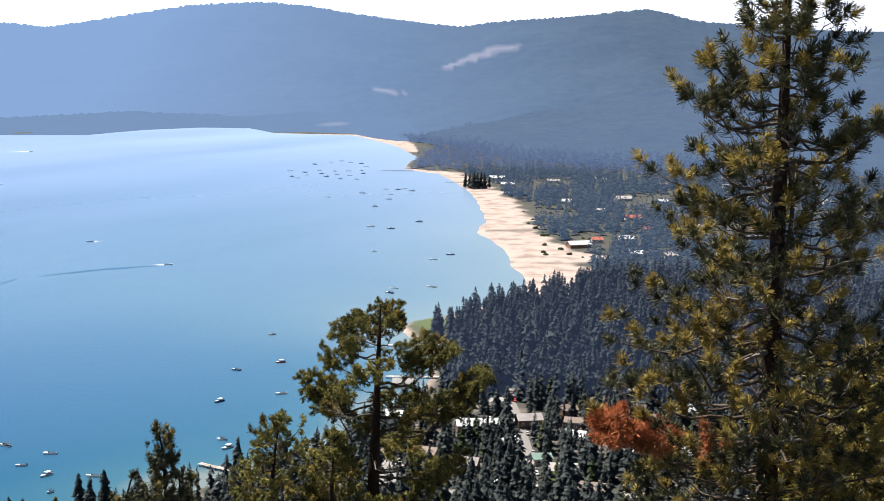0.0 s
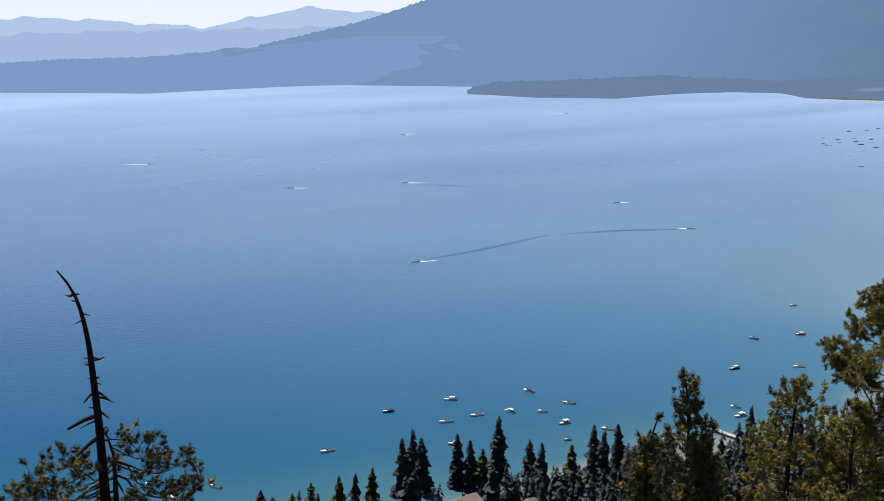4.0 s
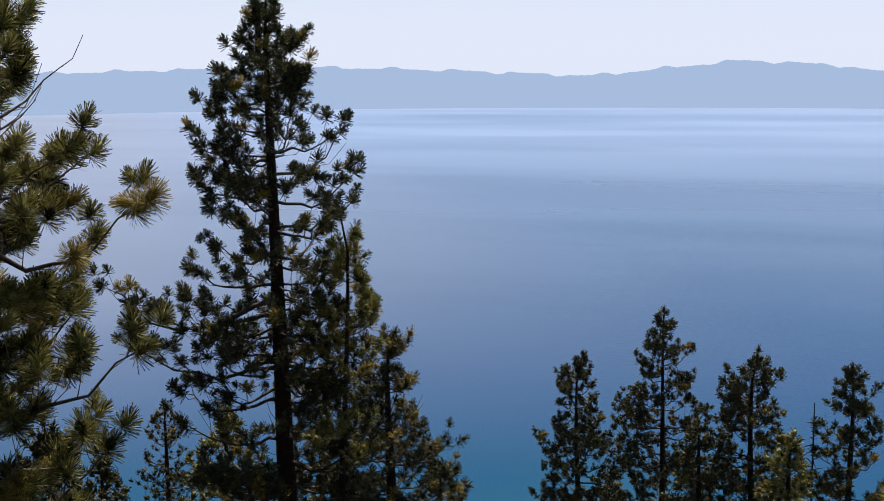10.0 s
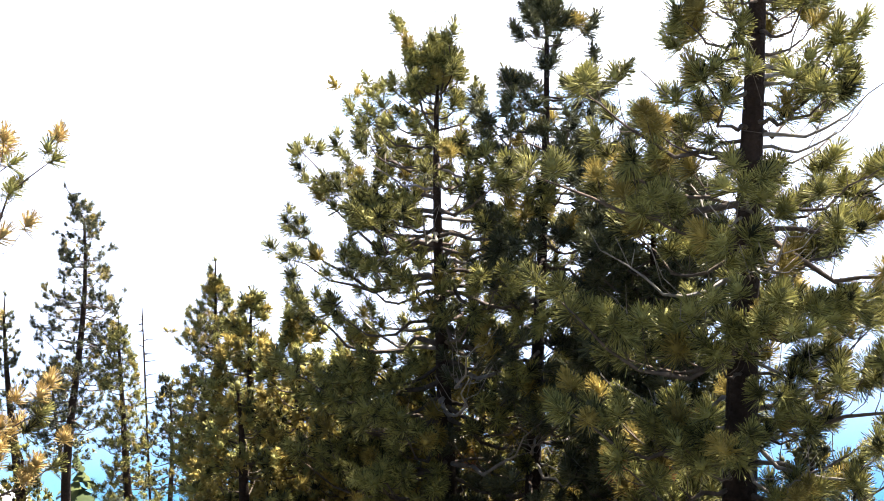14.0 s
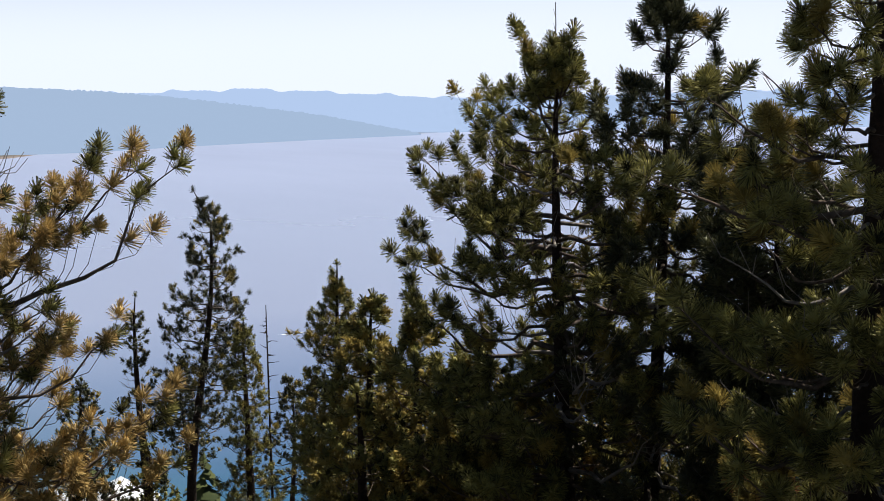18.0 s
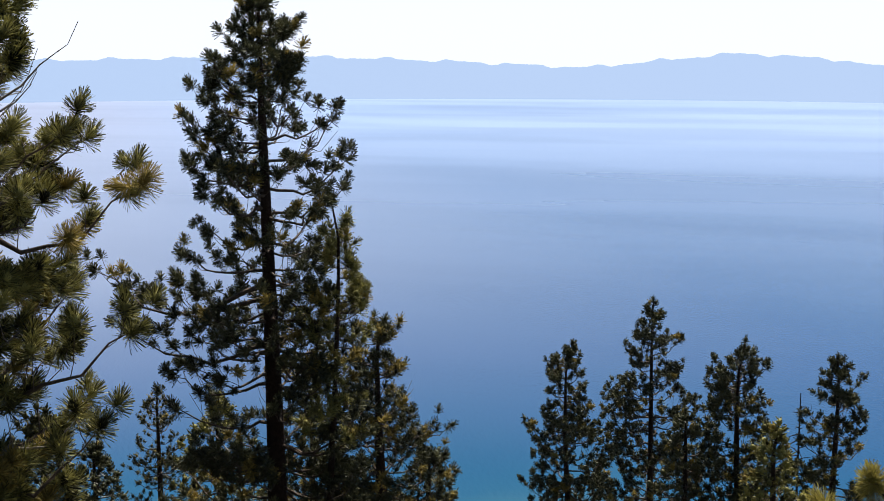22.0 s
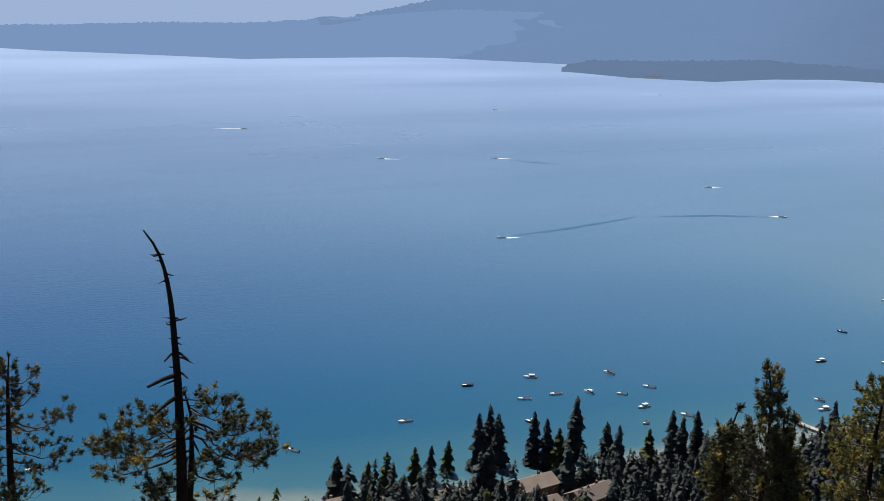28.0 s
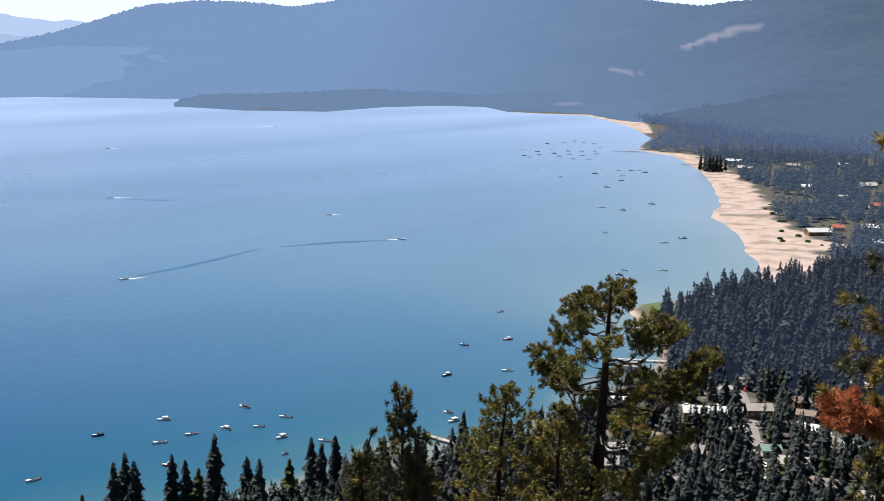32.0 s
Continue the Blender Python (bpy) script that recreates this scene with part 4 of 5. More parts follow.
pine("slim dark pine on the slope", (-21.2, 20.6), (-21.26, 20.64, 191.2), [(0, 0.15), (0.6, 0.4), (1.3, 0.55), (2.2, 0.8), (4, 1.0)], 23, spacing=0.34, whorl=4, tuft=0.24, needles=38, width=0.0055, twigs=1.3, cool=True, gold=0.1, inner=0.45,
     extra=[(189.58, (-20.19, 21.40, 189.78), 0), (189.58, (-20.65, 21.37, 189.50), 0), (188.66, (-20.20, 21.39, 188.63), 0), (189.03, (-20.05, 21.12, 189.07), 0), (190.49, (-20.76, 20.98, 190.81), 0), (189.95, (-20.62, 20.84, 190.42), 0), (189.40, (-21.70, 19.84, 189.89), 0), (189.77, (-21.79, 20.04, 190.18), 0), (190.77, (-21.37, 20.20, 191.14), 0)])
for k, (x, y, z, shp) in enumerate([(-33.3, 11.3, 191.75, [(0, 0.15), (0.9, 0.6), (2.3, 1.15), (3.9, 1.6), (7, 2.0)]), (-34.35, 14.14, 192.65, [(0, 0.15), (0.8, 0.45), (2.1, 1.15), (3.3, 1.5), (5, 1.8), (8, 2.0)]),
                                     (-27.0, 13.5, 193.15, [(0, 0.15), (0.45, 0.3), (0.95, 0.85), (2, 0.95), (3.1, 1.35), (6, 1.6)]), (-25.15, 14.85, 193.1, [(0, 0.15), (0.3, 0.28), (1.1, 0.75), (2, 0.85), (3, 0.95), (6, 1.3)])]):
    pine("dark pine with an open pointed crown on the slope", (x, y), (x, y, z - 0.12), shp, 30 + k, spacing=0.32, whorl=4, tuft=0.3, needles=44, width=0.0075, cool=True, gold=0.08, dead=0.0, bare=0.06, trunk=0.14, up=0.35, inner=0.3, twigs=1.4)
bare_snag("small bare dead pine", (-28.2, 15.5), [(-28.25, 15.54, 191.25)], 0.05, 35, 30, 0.55)


def pompom_pine(label, base, stem, poms, seed):
    """A young pine whose few curved shoots each end in one big round tuft; stem: points up the leading shoot, poms: (place, size)."""
    rng = np.random.default_rng(seed)
    gz0 = float(ground_z(np.array([base[0]]), np.array([base[1]]))[0]) - 0.15
    o = np.array((base[0], base[1], gz0))
    tree = thing("pine_tree", tuple(o), label, "pine tree", "hillside pines")
    pts = np.array([o, *stem]) - o
    v, f = [], []
    tube(pts, np.linspace(0.045, 0.013, len(pts)), 9, v, f)
    part("trunk", tubes_mesh("trunk", v, f), M_BARK, tree)
    for place, size in poms:
        p = np.array(place) - o
        k = np.argmin(np.linalg.norm(pts - p, axis=1) + 3 * (pts[:, 2] > p[2] + 0.02))
        line = bend(pts[k], p, 0.14, 6, rng, 0.03)
        if np.linalg.norm(p - pts[k]) > 0.05:
            v, f = [], []
            tube(line, np.linspace(0.02, 0.012, 6), 6, v, f)
            part("limb", tubes_mesh("limb", v, f), M_LIMB, tree)
        way = (line[-1] - line[-2]) / (np.linalg.norm(line[-1] - line[-2]) + 1e-6) + np.array((0, 0, 1.2))
        tp = p + rng.normal(size=(5, 3)) * 0.025
        part("needle_tuft", tuft_mesh("needle_tuft", tp, np.tile(way, (5, 1)) + rng.normal(size=(5, 3)) * 0.3, np.full(5, size * 1.05), 240, 0.0024, rng, 0.08, 118), M_NEEDLE_BRIGHT, tree, "golden-green pompom of long needles")
    return tree


pompom_pine("young pine with big golden needle tufts", (-9.35, 7.15), [(-9.46, 6.92, 195.1), (-9.55, 6.8, 195.35), (-9.66, 6.62, 195.58), (-9.76, 6.46, 195.78), (-9.83, 6.36, 195.95), (-9.86, 6.31, 196.06)],
            [((-9.86, 6.3, 196.07), 0.36), ((-9.68, 6.58, 195.72), 0.42), ((-9.92, 6.21, 195.64), 0.46), ((-10.07, 5.95, 195.72), 0.42), ((-10.02, 6.04, 195.42), 0.44), ((-9.82, 6.35, 195.38), 0.42), ((-9.64, 6.66, 195.46), 0.4), ((-10.2, 5.8, 195.55), 0.42)], 36)
# two tall pines and their bushes above the open lake
pine("tall dark pine with irregular open branches", (-20.0, 1.8), (-20.0, 1.72, 200.95), [(0, 0.2), (0.7, 0.6), (1.6, 0.85), (2.1, 1.3), (3.5, 1.5), (4.6, 1.6), (5.6, 1.5), (6.6, 1.8), (9, 2.0)], 41, spacing=0.3, whorl=5, tuft=0.31, twigs=1.25, sub=2.0, needles=110, width=0.005, trunk=0.17, cool=True, gold=0.15, dead=0.0, bare=0.12,
     extra=[(196.2, (-20.5, -1.0, 196.45), 0), (195.2, (-20.1, -0.5, 195.5), 0), (196.0, (-20.3, -0.6, 196.2), 0)], lower=191)
pine("thin young pine leaning on a taller one", (-19.5, 2.66), (-19.5, 2.7, 197.6), [(0, 0.12), (0.4, 0.22), (1.2, 0.35), (1.5, 0.6), (2.5, 0.55), (4, 0.7)], 42, spacing=0.24, whorl=3, tuft=0.33, needles=90, width=0.0042, trunk=0.06, gold=0.2, dead=0.0, bare=0.0)
pine("bushy pine with yellowing needles", (-21.7, 3.8), (-21.75, 3.85, 195.05), [(0, 0.2), (0.4, 0.5), (1.1, 0.75), (1.9, 1.05), (2.6, 1.4), (5, 1.6)], 43, spacing=0.24, whorl=5, tuft=0.31, needles=70, width=0.0042, cool=True, gold=0.25, dead=0.008, bare=0.05)
pine("small pine between tall ones", (-34.0, -0.2), (-34.05, -0.2, 190.8), [(0, 0.15), (1.2, 0.75), (2.8, 0.95), (6, 1.3)], 44, spacing=0.3, whorl=5, tuft=0.26, needles=30, width=0.005, cool=True, gold=0.1)
# the large near pine and its neighbours
pine("large Jeffrey pine with long heavy limbs", (-13.12, -2.03), (-13.1, -2.15, 203.2), [(0, 0.3), (1.0, 0.7), (3, 1.3), (4.5, 1.7), (5.5, 1.75), (7, 1.9), (8.5, 1.8), (10, 2.2)], 51, spacing=0.36, whorl=6, tuft=0.42, needles=300, width=0.0032, twigs=0.9, sub=1.6, trunk=0.19, gold=0.18, dead=0.01, bare=0.5,
     extra=[(198.35, (-12.23, -0.1, 198.62), 0), (198.7, (-11.9, -4.2, 199.1), 0), (197.0, (-11.6, -3.8, 197.95), 0), (199.2, (-12.1, -3.7, 199.9), 0), (196.5, (-12.1, -0.15, 197.3), 0), (195.6, (-12.1, -0.5, 196.4), 0), (196.2, (-11.6, -3.7, 196.8), 0.1), (197.5, (-12.4, -3.3, 197.2), 0.0)], lower=192.5, sides=14)
pine("bushy pine with a forked top", (-17.43, -7.07), (-17.47, -7.12, 200.35), [(0, 0.2), (0.4, 0.5), (0.9, 1.0), (1.5, 1.6), (2.3, 2.1), (2.9, 2.5), (5, 2.7), (8, 2.8)], 52, spacing=0.3, whorl=5, tuft=0.39, needles=190, width=0.0042, twigs=0.95, sub=1.8, trunk=0.16, gold=0.16, dead=0.01, bare=0.42,
     leaders=[(199.4, (-17.46, -7.24, 201.1))], extra=[(199.2, (-17.3, -7.7, 200.72), 0), (199.1, (-17.35, -7.55, 200.3), 0), (199.4, (-17.3, -6.9, 200.5), 0), (198.6, (-18.1, -8.9, 199.6), 0.0), (197.5, (-18.3, -9.6, 198.2), 0), (198.0, (-17.9, -9.7, 198.9), 0.0), (197.0, (-18.0, -10.0, 197.6), 0), (196.0, (-17.8, -9.9, 196.6), 0), (198.2, (-18.4, -9.2, 198.8), 0)], lower=191.5)
pine("slim pine standing between two larger ones", (-17.43, -5.6), (-17.42, -5.62, 201.4), [(0, 0.15), (0.8, 0.5), (1.6, 1.0), (3, 1.4), (5, 1.6), (8, 1.8)], 53, spacing=0.32, whorl=5, tuft=0.39, needles=190, width=0.0042, twigs=0.95, sub=1.8, trunk=0.13, cool=True, gold=0.12, dead=0.004, bare=0.42, lower=191.5)
# fills a dark gap; its shade is put into darker needles
pine("dense shaded pine behind the large one", (-16.77, -3.81), (-16.77, -3.81, EYE - 1.25), [(0, 0.4), (0.5, 0.9), (1.2, 1.25), (2.0, 1.35), (3, 1.3), (6, 1.4)], 152, spacing=0.22, whorl=7, tuft=0.39, needles=110, width=0.006, cool=True, gold=0.0, dead=0.03, bare=0.05, trunk=0.12)
pine("dense pointed pine lower on the slope", (-25.6, -15.95), (-25.66, -15.92, 195.75), [(0, 0.12), (0.4, 0.22), (1.1, 0.42), (2.2, 0.95), (4, 1.25), (7, 1.5)], 54, spacing=0.22, whorl=6, tuft=0.28, needles=70, width=0.0042, gold=0.35, dead=0.002, bare=0.0, up=0.45)
pine("tall slim pine with clumped foliage", (-31.8, -24.7), (-31.75, -24.7, 196.8), [(0, 0.15), (1, 0.5), (2, 0.95), (3.2, 1.3), (4.2, 1.6), (8, 1.8)], 55, spacing=0.36, whorl=5, tuft=0.34, needles=70, width=0.0042, cool=True, gold=0.15, bare=0.0)
pine("small pine beside a tall slim pine", (-30.6, -26.2), (-30.6, -26.2, 193.6), [(0, 0.1), (1, 0.35), (4, 0.6)], 56, spacing=0.35, whorl=4, tuft=0.28, needles=34, width=0.006, cool=True)
pine("narrow pine on the slope", (-29.3, -21.3), (-29.33, -21.28, 193.4), [(0, 0.12), (1.3, 0.6), (3.2, 0.8), (6, 1.1)], 57, spacing=0.26, whorl=5, tuft=0.28, needles=70, width=0.0042, gold=0.2)
bare_snag("thin bare dead pine", (-31.2, -22.0), [(-31.27, -21.99, 193.4)], 0.05, 58, 26, 0.45)
pine("old pine with thinning rust-brown foliage and dead twigs", (-10.38, -12.2), (-10.22, -12.25, 200.75), [(0, 0.5), (0.7, 0.9), (1.5, 1.2), (2.5, 1.5), (4.2, 1.8), (6, 2.0), (8, 2.1)], 61, amber=True, spacing=0.27, whorl=7, twigs=0.95, tuft=0.38, needles=190, width=0.0038, sub=1.4, trunk=0.15, gold=0.8, dead=0.0, bare=1.1,
     extra=[(197.6, (-12.3, -9.96, 199.12), 0.0), (197.7, (-12.0, -10.3, 199.1), 0), (197.7, (-11.66, -10.73, 199.2), 0), (197.6, (-11.46, -10.95, 198.65), 0), (195.2, (-12.0, -10.34, 195.9), 0), (195.5, (-12.1, -10.2, 196.1), 0.25), (196.3, (-11.7, -10.6, 197.1), 0), (195.0, (-12.3, -10.2, 195.4), 0.0)], lower=192.5)
# further pines that close the slope between the named ones
rng = np.random.default_rng(77)
FILL = [(-133, 45, -12.5), (-130.5, 34, -15.5), (-128.5, 55, -12.0), (-124, 50, -13.0), (-122.5, 40, -14.5), (-118.5, 34, -13.5), (-116, 42, -12.0), (-113.5, 30, -13.5), (-109.5, 36, -11.5), (-105, 30, -12.0), (-102.5, 26, -14.0), (-95.5, 24, -15.5), (-93, 30, -17.0),
        (-87.5, 27, -15.5), (-83.3, 28, -16.0), (-78.2, 27, -17.8), (-66, 30, -16.2), (-61.8, 27, -16.5), (-10.5, 34, -19.0), (-3.4, 36, -18.6), (10, 26, -17.0), (17, 27, -12.0), (-136.5, 30, -14.0),
        (-100.5, 23, -14.5), (-103.5, 21, -13.0), (-106.5, 24, -11.8), (-108.5, 21.5, -13.5), (-111, 23, -12.6), (-113.8, 22, -14.0), (-116.5, 25, -13.2), (-118.5, 21, -9.8), (-115.6, 20, -11.0), (-112.6, 20, -11.6), (-120.5, 23, -9.5), (-121.5, 19.5, -13.5), (18.9, 25, -11.3), (17.2, 23, -14.6), (20.5, 23, -12.0)]
for k, (a, r, el) in enumerate(FILL):
    x, y, z = r * math.sin(radians(a)), r * math.cos(radians(a)), EYE + r * math.tan(radians(el))
    # k > 22: paler, yellower needles paint these pines as sunlit
    pine("pine on the steep slope below the overlook", (x, y), (x, y, z), [(0, 0.15), (1, 0.6), (2.5, 1.2), (5, 1.6)], 100 + k, spacing=0.3, whorl=5, tuft=0.36, needles=48 if k > 22 else 24, width=0.008 if k > 22 else 0.01, twigs=1.1 if k > 22 else 0.7, cool=k <= 22 and k % 4 != 1, gold=0.55 if k > 22 else 0.1, dead=0.0, bare=0.08, joined=True)


# ---- village pines, houses, boats ----
def spire(seed, h, r, boughs):
    """Crown of a conifer: many drooping boughs, each a small ragged blade pair, in a tapered uneven outline."""
    rng = np.random.default_rng(seed)
    t = np.sort(rng.random(boughs))
    a = np.cumsum(np.full(boughs, 2.4)) + rng.normal(size=boughs) * 0.5
    lump = 1 + 0.28 * np.sin(t * rng.uniform(14, 24) + rng.random() * 6) + 0.2 * np.sin(a + rng.random() * 6)
    rad = r * ((1 - t) ** 0.6 * lump * rng.uniform(0.6, 1.15, boughs) + 0.09)
    z = h * (0.1 + 0.88 * t)
    drop = rad * rng.uniform(0.15, 0.7, boughs)
    wide = np.maximum(rad * rng.uniform(0.34, 0.6, boughs), 0.018 * h)
    out, side = np.stack([np.sin(a), np.cos(a), 0 * a], 1), np.stack([np.cos(a), -np.sin(a), 0 * a], 1)
    up = np.array((0, 0, 1.0))
    inner = out * (rad * 0.08)[:, None] + up * (z + 0.05 * h * (1 - 0.6 * t))[:, None]
    tip = out * rad[:, None] + up * (z - drop)[:, None]
    mid = out * (rad * 0.6)[:, None] + up * (z - drop * 0.2)[:, None]
    v = np.stack([inner, mid + side * wide[:, None] - up * (0.3 * wide)[:, None], tip, mid - side * wide[:, None] - up * (0.3 * wide)[:, None]], 1).reshape(-1, 3)
    i = np.arange(boughs)[:, None] * 4
    f = np.concatenate([i + (0, 1, 2), i + (0, 2, 3)])
    lead = np.array([(0.02 * h, 0, h * 0.93), (-0.01 * h, 0.017 * h, h * 0.92), (-0.01 * h, -0.017 * h, h * 0.93), (0, 0, h)])
    return np.concatenate([v, lead]), np.concatenate([f, boughs * 4 + np.array([(0, 1, 3), (1, 2, 3), (2, 0, 3)])])


KINDS = []
for k, (h, r, sp) in enumerate([(27, 5.0, 190), (24, 4.6, 180), (30, 5.4, 200), (20, 4.4, 150), (25, 6.0, 170), (17, 4.2, 140)]):
    cv, cf = spire(k + 1, h, r * 1.02, sp)
    crown = numpy_mesh("crown", cv, cf)
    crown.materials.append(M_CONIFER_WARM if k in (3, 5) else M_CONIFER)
    v, f = [], []
    tube([(0, 0, -0.5), (0.1, 0, h * 0.5), (0, 0, h * 0.95)], [0.42, 0.28, 0.05], 6, v, f)
    tr = tubes_mesh("trunk", v, f)
    tr.materials.append(M_BARK)
    KINDS.append((tr, crown))

HOUSES = [  # x, y, width, depth, wall height, turn, wall, roof
    (22, 655, 22, 9, 4.5, 8, 1, "W"), (50, 665, 13, 9, 5, 12, 1, "G"), (37, 626, 9, 8, 4, 40, 0, "W"), (15, 592, 12, 9, 4, -15, 1, "G"), (52, 603, 9, 7, 3.5, 15, 0, "N"), (-22, 561, 12, 9, 5, 20, 1, "G"), (94, 615, 14, 8, 4, 5, 0, "W"),
    (-2, 675, 10, 8, 4, 30, 0, "B"), (-24, 674, 14, 9, 4, -5, 0, "W"), (-20, 748, 12, 8, 4, 0, 0, "G"), (145, 1315, 24, 12, 4, 20, 1, "W"), (168, 1351, 12, 9, 4, 10, 0, "R"), (202, 1364, 16, 10, 4, 5, 0, "W"), (171, 1706, 18, 10, 4, 0, 0, "W"),
    (253, 1755, 22, 12, 4, 15, 0, "G"), (196, 1263, 16, 9, 4, -10, 0, "W"), (88, 2005, 24, 10, 5, 0, 0, "W"), (101, 1919, 20, 9, 4, 8, 1, "W"), (-236, 369, 22, 11, 5, 62, 1, "B"), (-184, 444, 18, 11, 5, 66, 1, "B"), (-160, 446, 20, 11, 5, 70, 1, "B"),
    (-172, 424, 16, 10, 5, 66, 1, "B"), (-102, 492, 14, 10, 4, 50, 1, "B"), (8, 690, 9, 7, 4, 0, 1, "G"), (34, 700, 10, 8, 4, 25, 0, "G"), (73, 640, 10, 8, 4, -20, 0, "W"), (-44, 548, 12, 8, 4, 40, 1, "G")]
PLANTED = []


def house(x, y, w, d, h, turn, wall, roof):
    z = float(ground_z(np.array([x]), np.array([y]))[0]) - 0.3
    names = {"W": ("white-roofed", M_ROOF_WHITE), "G": ("grey-roofed", M_ROOF_GREY), "B": ("brown-roofed", M_ROOF_BROWN), "R": ("red-roofed", M_ROOF_RED), "N": ("green-roofed", M_ROOF_GREEN)}
    word, mroof = names[roof]
    ob = thing("house", (x, y, z), f"{word} lakeside house with {'brown timber' if wall else 'pale'} walls among pines", "house", "village houses", turn)
    rise = d * 0.26
    bm = bmesh.new()
    pts = [(-w / 2, -d / 2, 0), (w / 2, -d / 2, 0), (w / 2, d / 2, 0), (-w / 2, d / 2, 0)]
    lo = [bm.verts.new(p) for p in pts]
    hi = [bm.verts.new((a, b, h)) for a, b, _ in pts]
    g0, g1 = bm.verts.new((-w / 2, 0, h + rise)), bm.verts.new((w / 2, 0, h + rise))
    for i in range(4):
        j = (i + 1) % 4
        bm.faces.new([lo[i], lo[j], hi[j], hi[i]])
    bm.faces.new([hi[1], hi[2], g1])
    bm.faces.new([hi[3], hi[0], g0])
    part("wall", bm, M_TIMBER if wall else M_PLASTER, ob)
    for s in (-1, 1):
        bm = bmesh.new()
        e, o, k = 0.6, 0.7, rise / (d / 2)
        prof = [(s * (d / 2 + e), h - e * k), (0, h + rise), (0, h + rise + 0.28), (s * (d / 2 + e), h - e * k + 0.28)]
        rows = [[bm.verts.new((sx * (w / 2 + o), b, c + 0.02)) for b, c in prof] for sx in (-1, 1)]
        for i in range(4):
            bm.faces.new([rows[0][i], rows[0][(i + 1) % 4], rows[1][(i + 1) % 4], rows[1][i]])
        bm.faces.new(rows[0]), bm.faces.new(rows[1][::-1])
        part("roof", bm, mroof, ob)
    bm = bmesh.new()
    bmesh.ops.create_cube(bm, size=1, matrix=Matrix.LocRotScale((w * 0.22, d * 0.12, h + rise), None, (0.9, 0.9, 1.9)))
    part("chimney", bm, M_TIMBER, ob)
    for s in (-1, 1):
        for i in range((2 if y > 1000 else max(2, int(w / 4)))):
            bm = bmesh.new()
            cx = -w / 2 + (i + 0.5) * w / (2 if y > 1000 else max(2, int(w / 4)))
            bmesh.ops.create_cube(bm, size=1, matrix=Matrix.LocRotScale((cx, s * (d / 2 + 0.02), h * 0.55), None, (1.5, 0.12, 1.3)))
            win = part("window", bm, M_WHITE, ob)
            bm = bmesh.new()
            bmesh.ops.create_cube(bm, size=1, matrix=Matrix.LocRotScale((cx, s * (d / 2 + 0.07), h * 0.55), None, (1.25, 0.06, 1.05)))
            part("pane", bm, M_WINDOW, win)
    bm = bmesh.new()
    bmesh.ops.create_cube(bm, size=1, matrix=Matrix.LocRotScale((w / 2 + 0.03, 0.6, 1.05), None, (0.1, 1.0, 2.1)))
    part("door", bm, M_TIMBER, ob, "wooden door")
    PLANTED.append((x, y, max(w, d) * 0.62))


for row in HOUSES:
    house(*row)
STREETS = [[(43, 741), (43, 714), (45, 687), (46, 656), (47, 614), (46, 566)], [(2, 679), (20, 675), (45, 673), (65, 654), (83, 640), (99, 619)], [(6, 556), (24, 569), (46, 569)]]


def street(points):
    """A pale asphalt lane lying on the village ground."""
    p = np.array(points, float)
    s = np.concatenate([[0], np.cumsum(np.linalg.norm(np.diff(p, axis=0), axis=1))])
    q = np.arange(0, s[-1], 4.0)
    x, y = np.interp(q, s, p[:, 0]), np.interp(q, s, p[:, 1])
    dx, dy = np.gradient(x), np.gradient(y)
    k = np.hypot(dx, dy)
    rows = []
    for w in (-2.5, -1, 1, 2.5):
        ex, ey = x - dy / k * w, y + dx / k * w
        rows.append(np.stack([ex, ey, ground_z(ex, ey) + 0.3], 1))
    v = np.stack(rows, 1).reshape(-1, 3)
    i = np.arange(len(q) - 1)[:, None] * 4 + np.arange(3)[None]
    me = numpy_mesh("road", v, np.stack([i, i + 1, i + 5, i + 4], -1).reshape(-1, 4))
    me.materials.append(M_ROAD)
    tagged(new("road", me), "pale narrow village street between houses", "road", kind="structure")
    PLANTED.extend((float(a), float(b), 3.5) for a, b in zip(x[::2], y[::2]))
    return list(zip(x, y, np.degrees(np.arctan2(dy, dx))))


LANES = [street(s) for s in STREETS]
hr = np.random.default_rng(14)
got = 0
while got < 22:
    x, y = hr.uniform(-30, 150), hr.uniform(540, 740)
    if float(lake_distance(np.array([x]), np.array([y]))[0]) > 20 and all((x - p) ** 2 + (y - q) ** 2 > (11 + c) ** 2 for p, q, c in PLANTED):
        house(x, y, hr.uniform(9, 15), hr.uniform(7, 9), 3.8, hr.uniform(-20, 40), int(hr.random() < 0.5), "WGBWBG"[int(hr.integers(0, 6))])
        got += 1


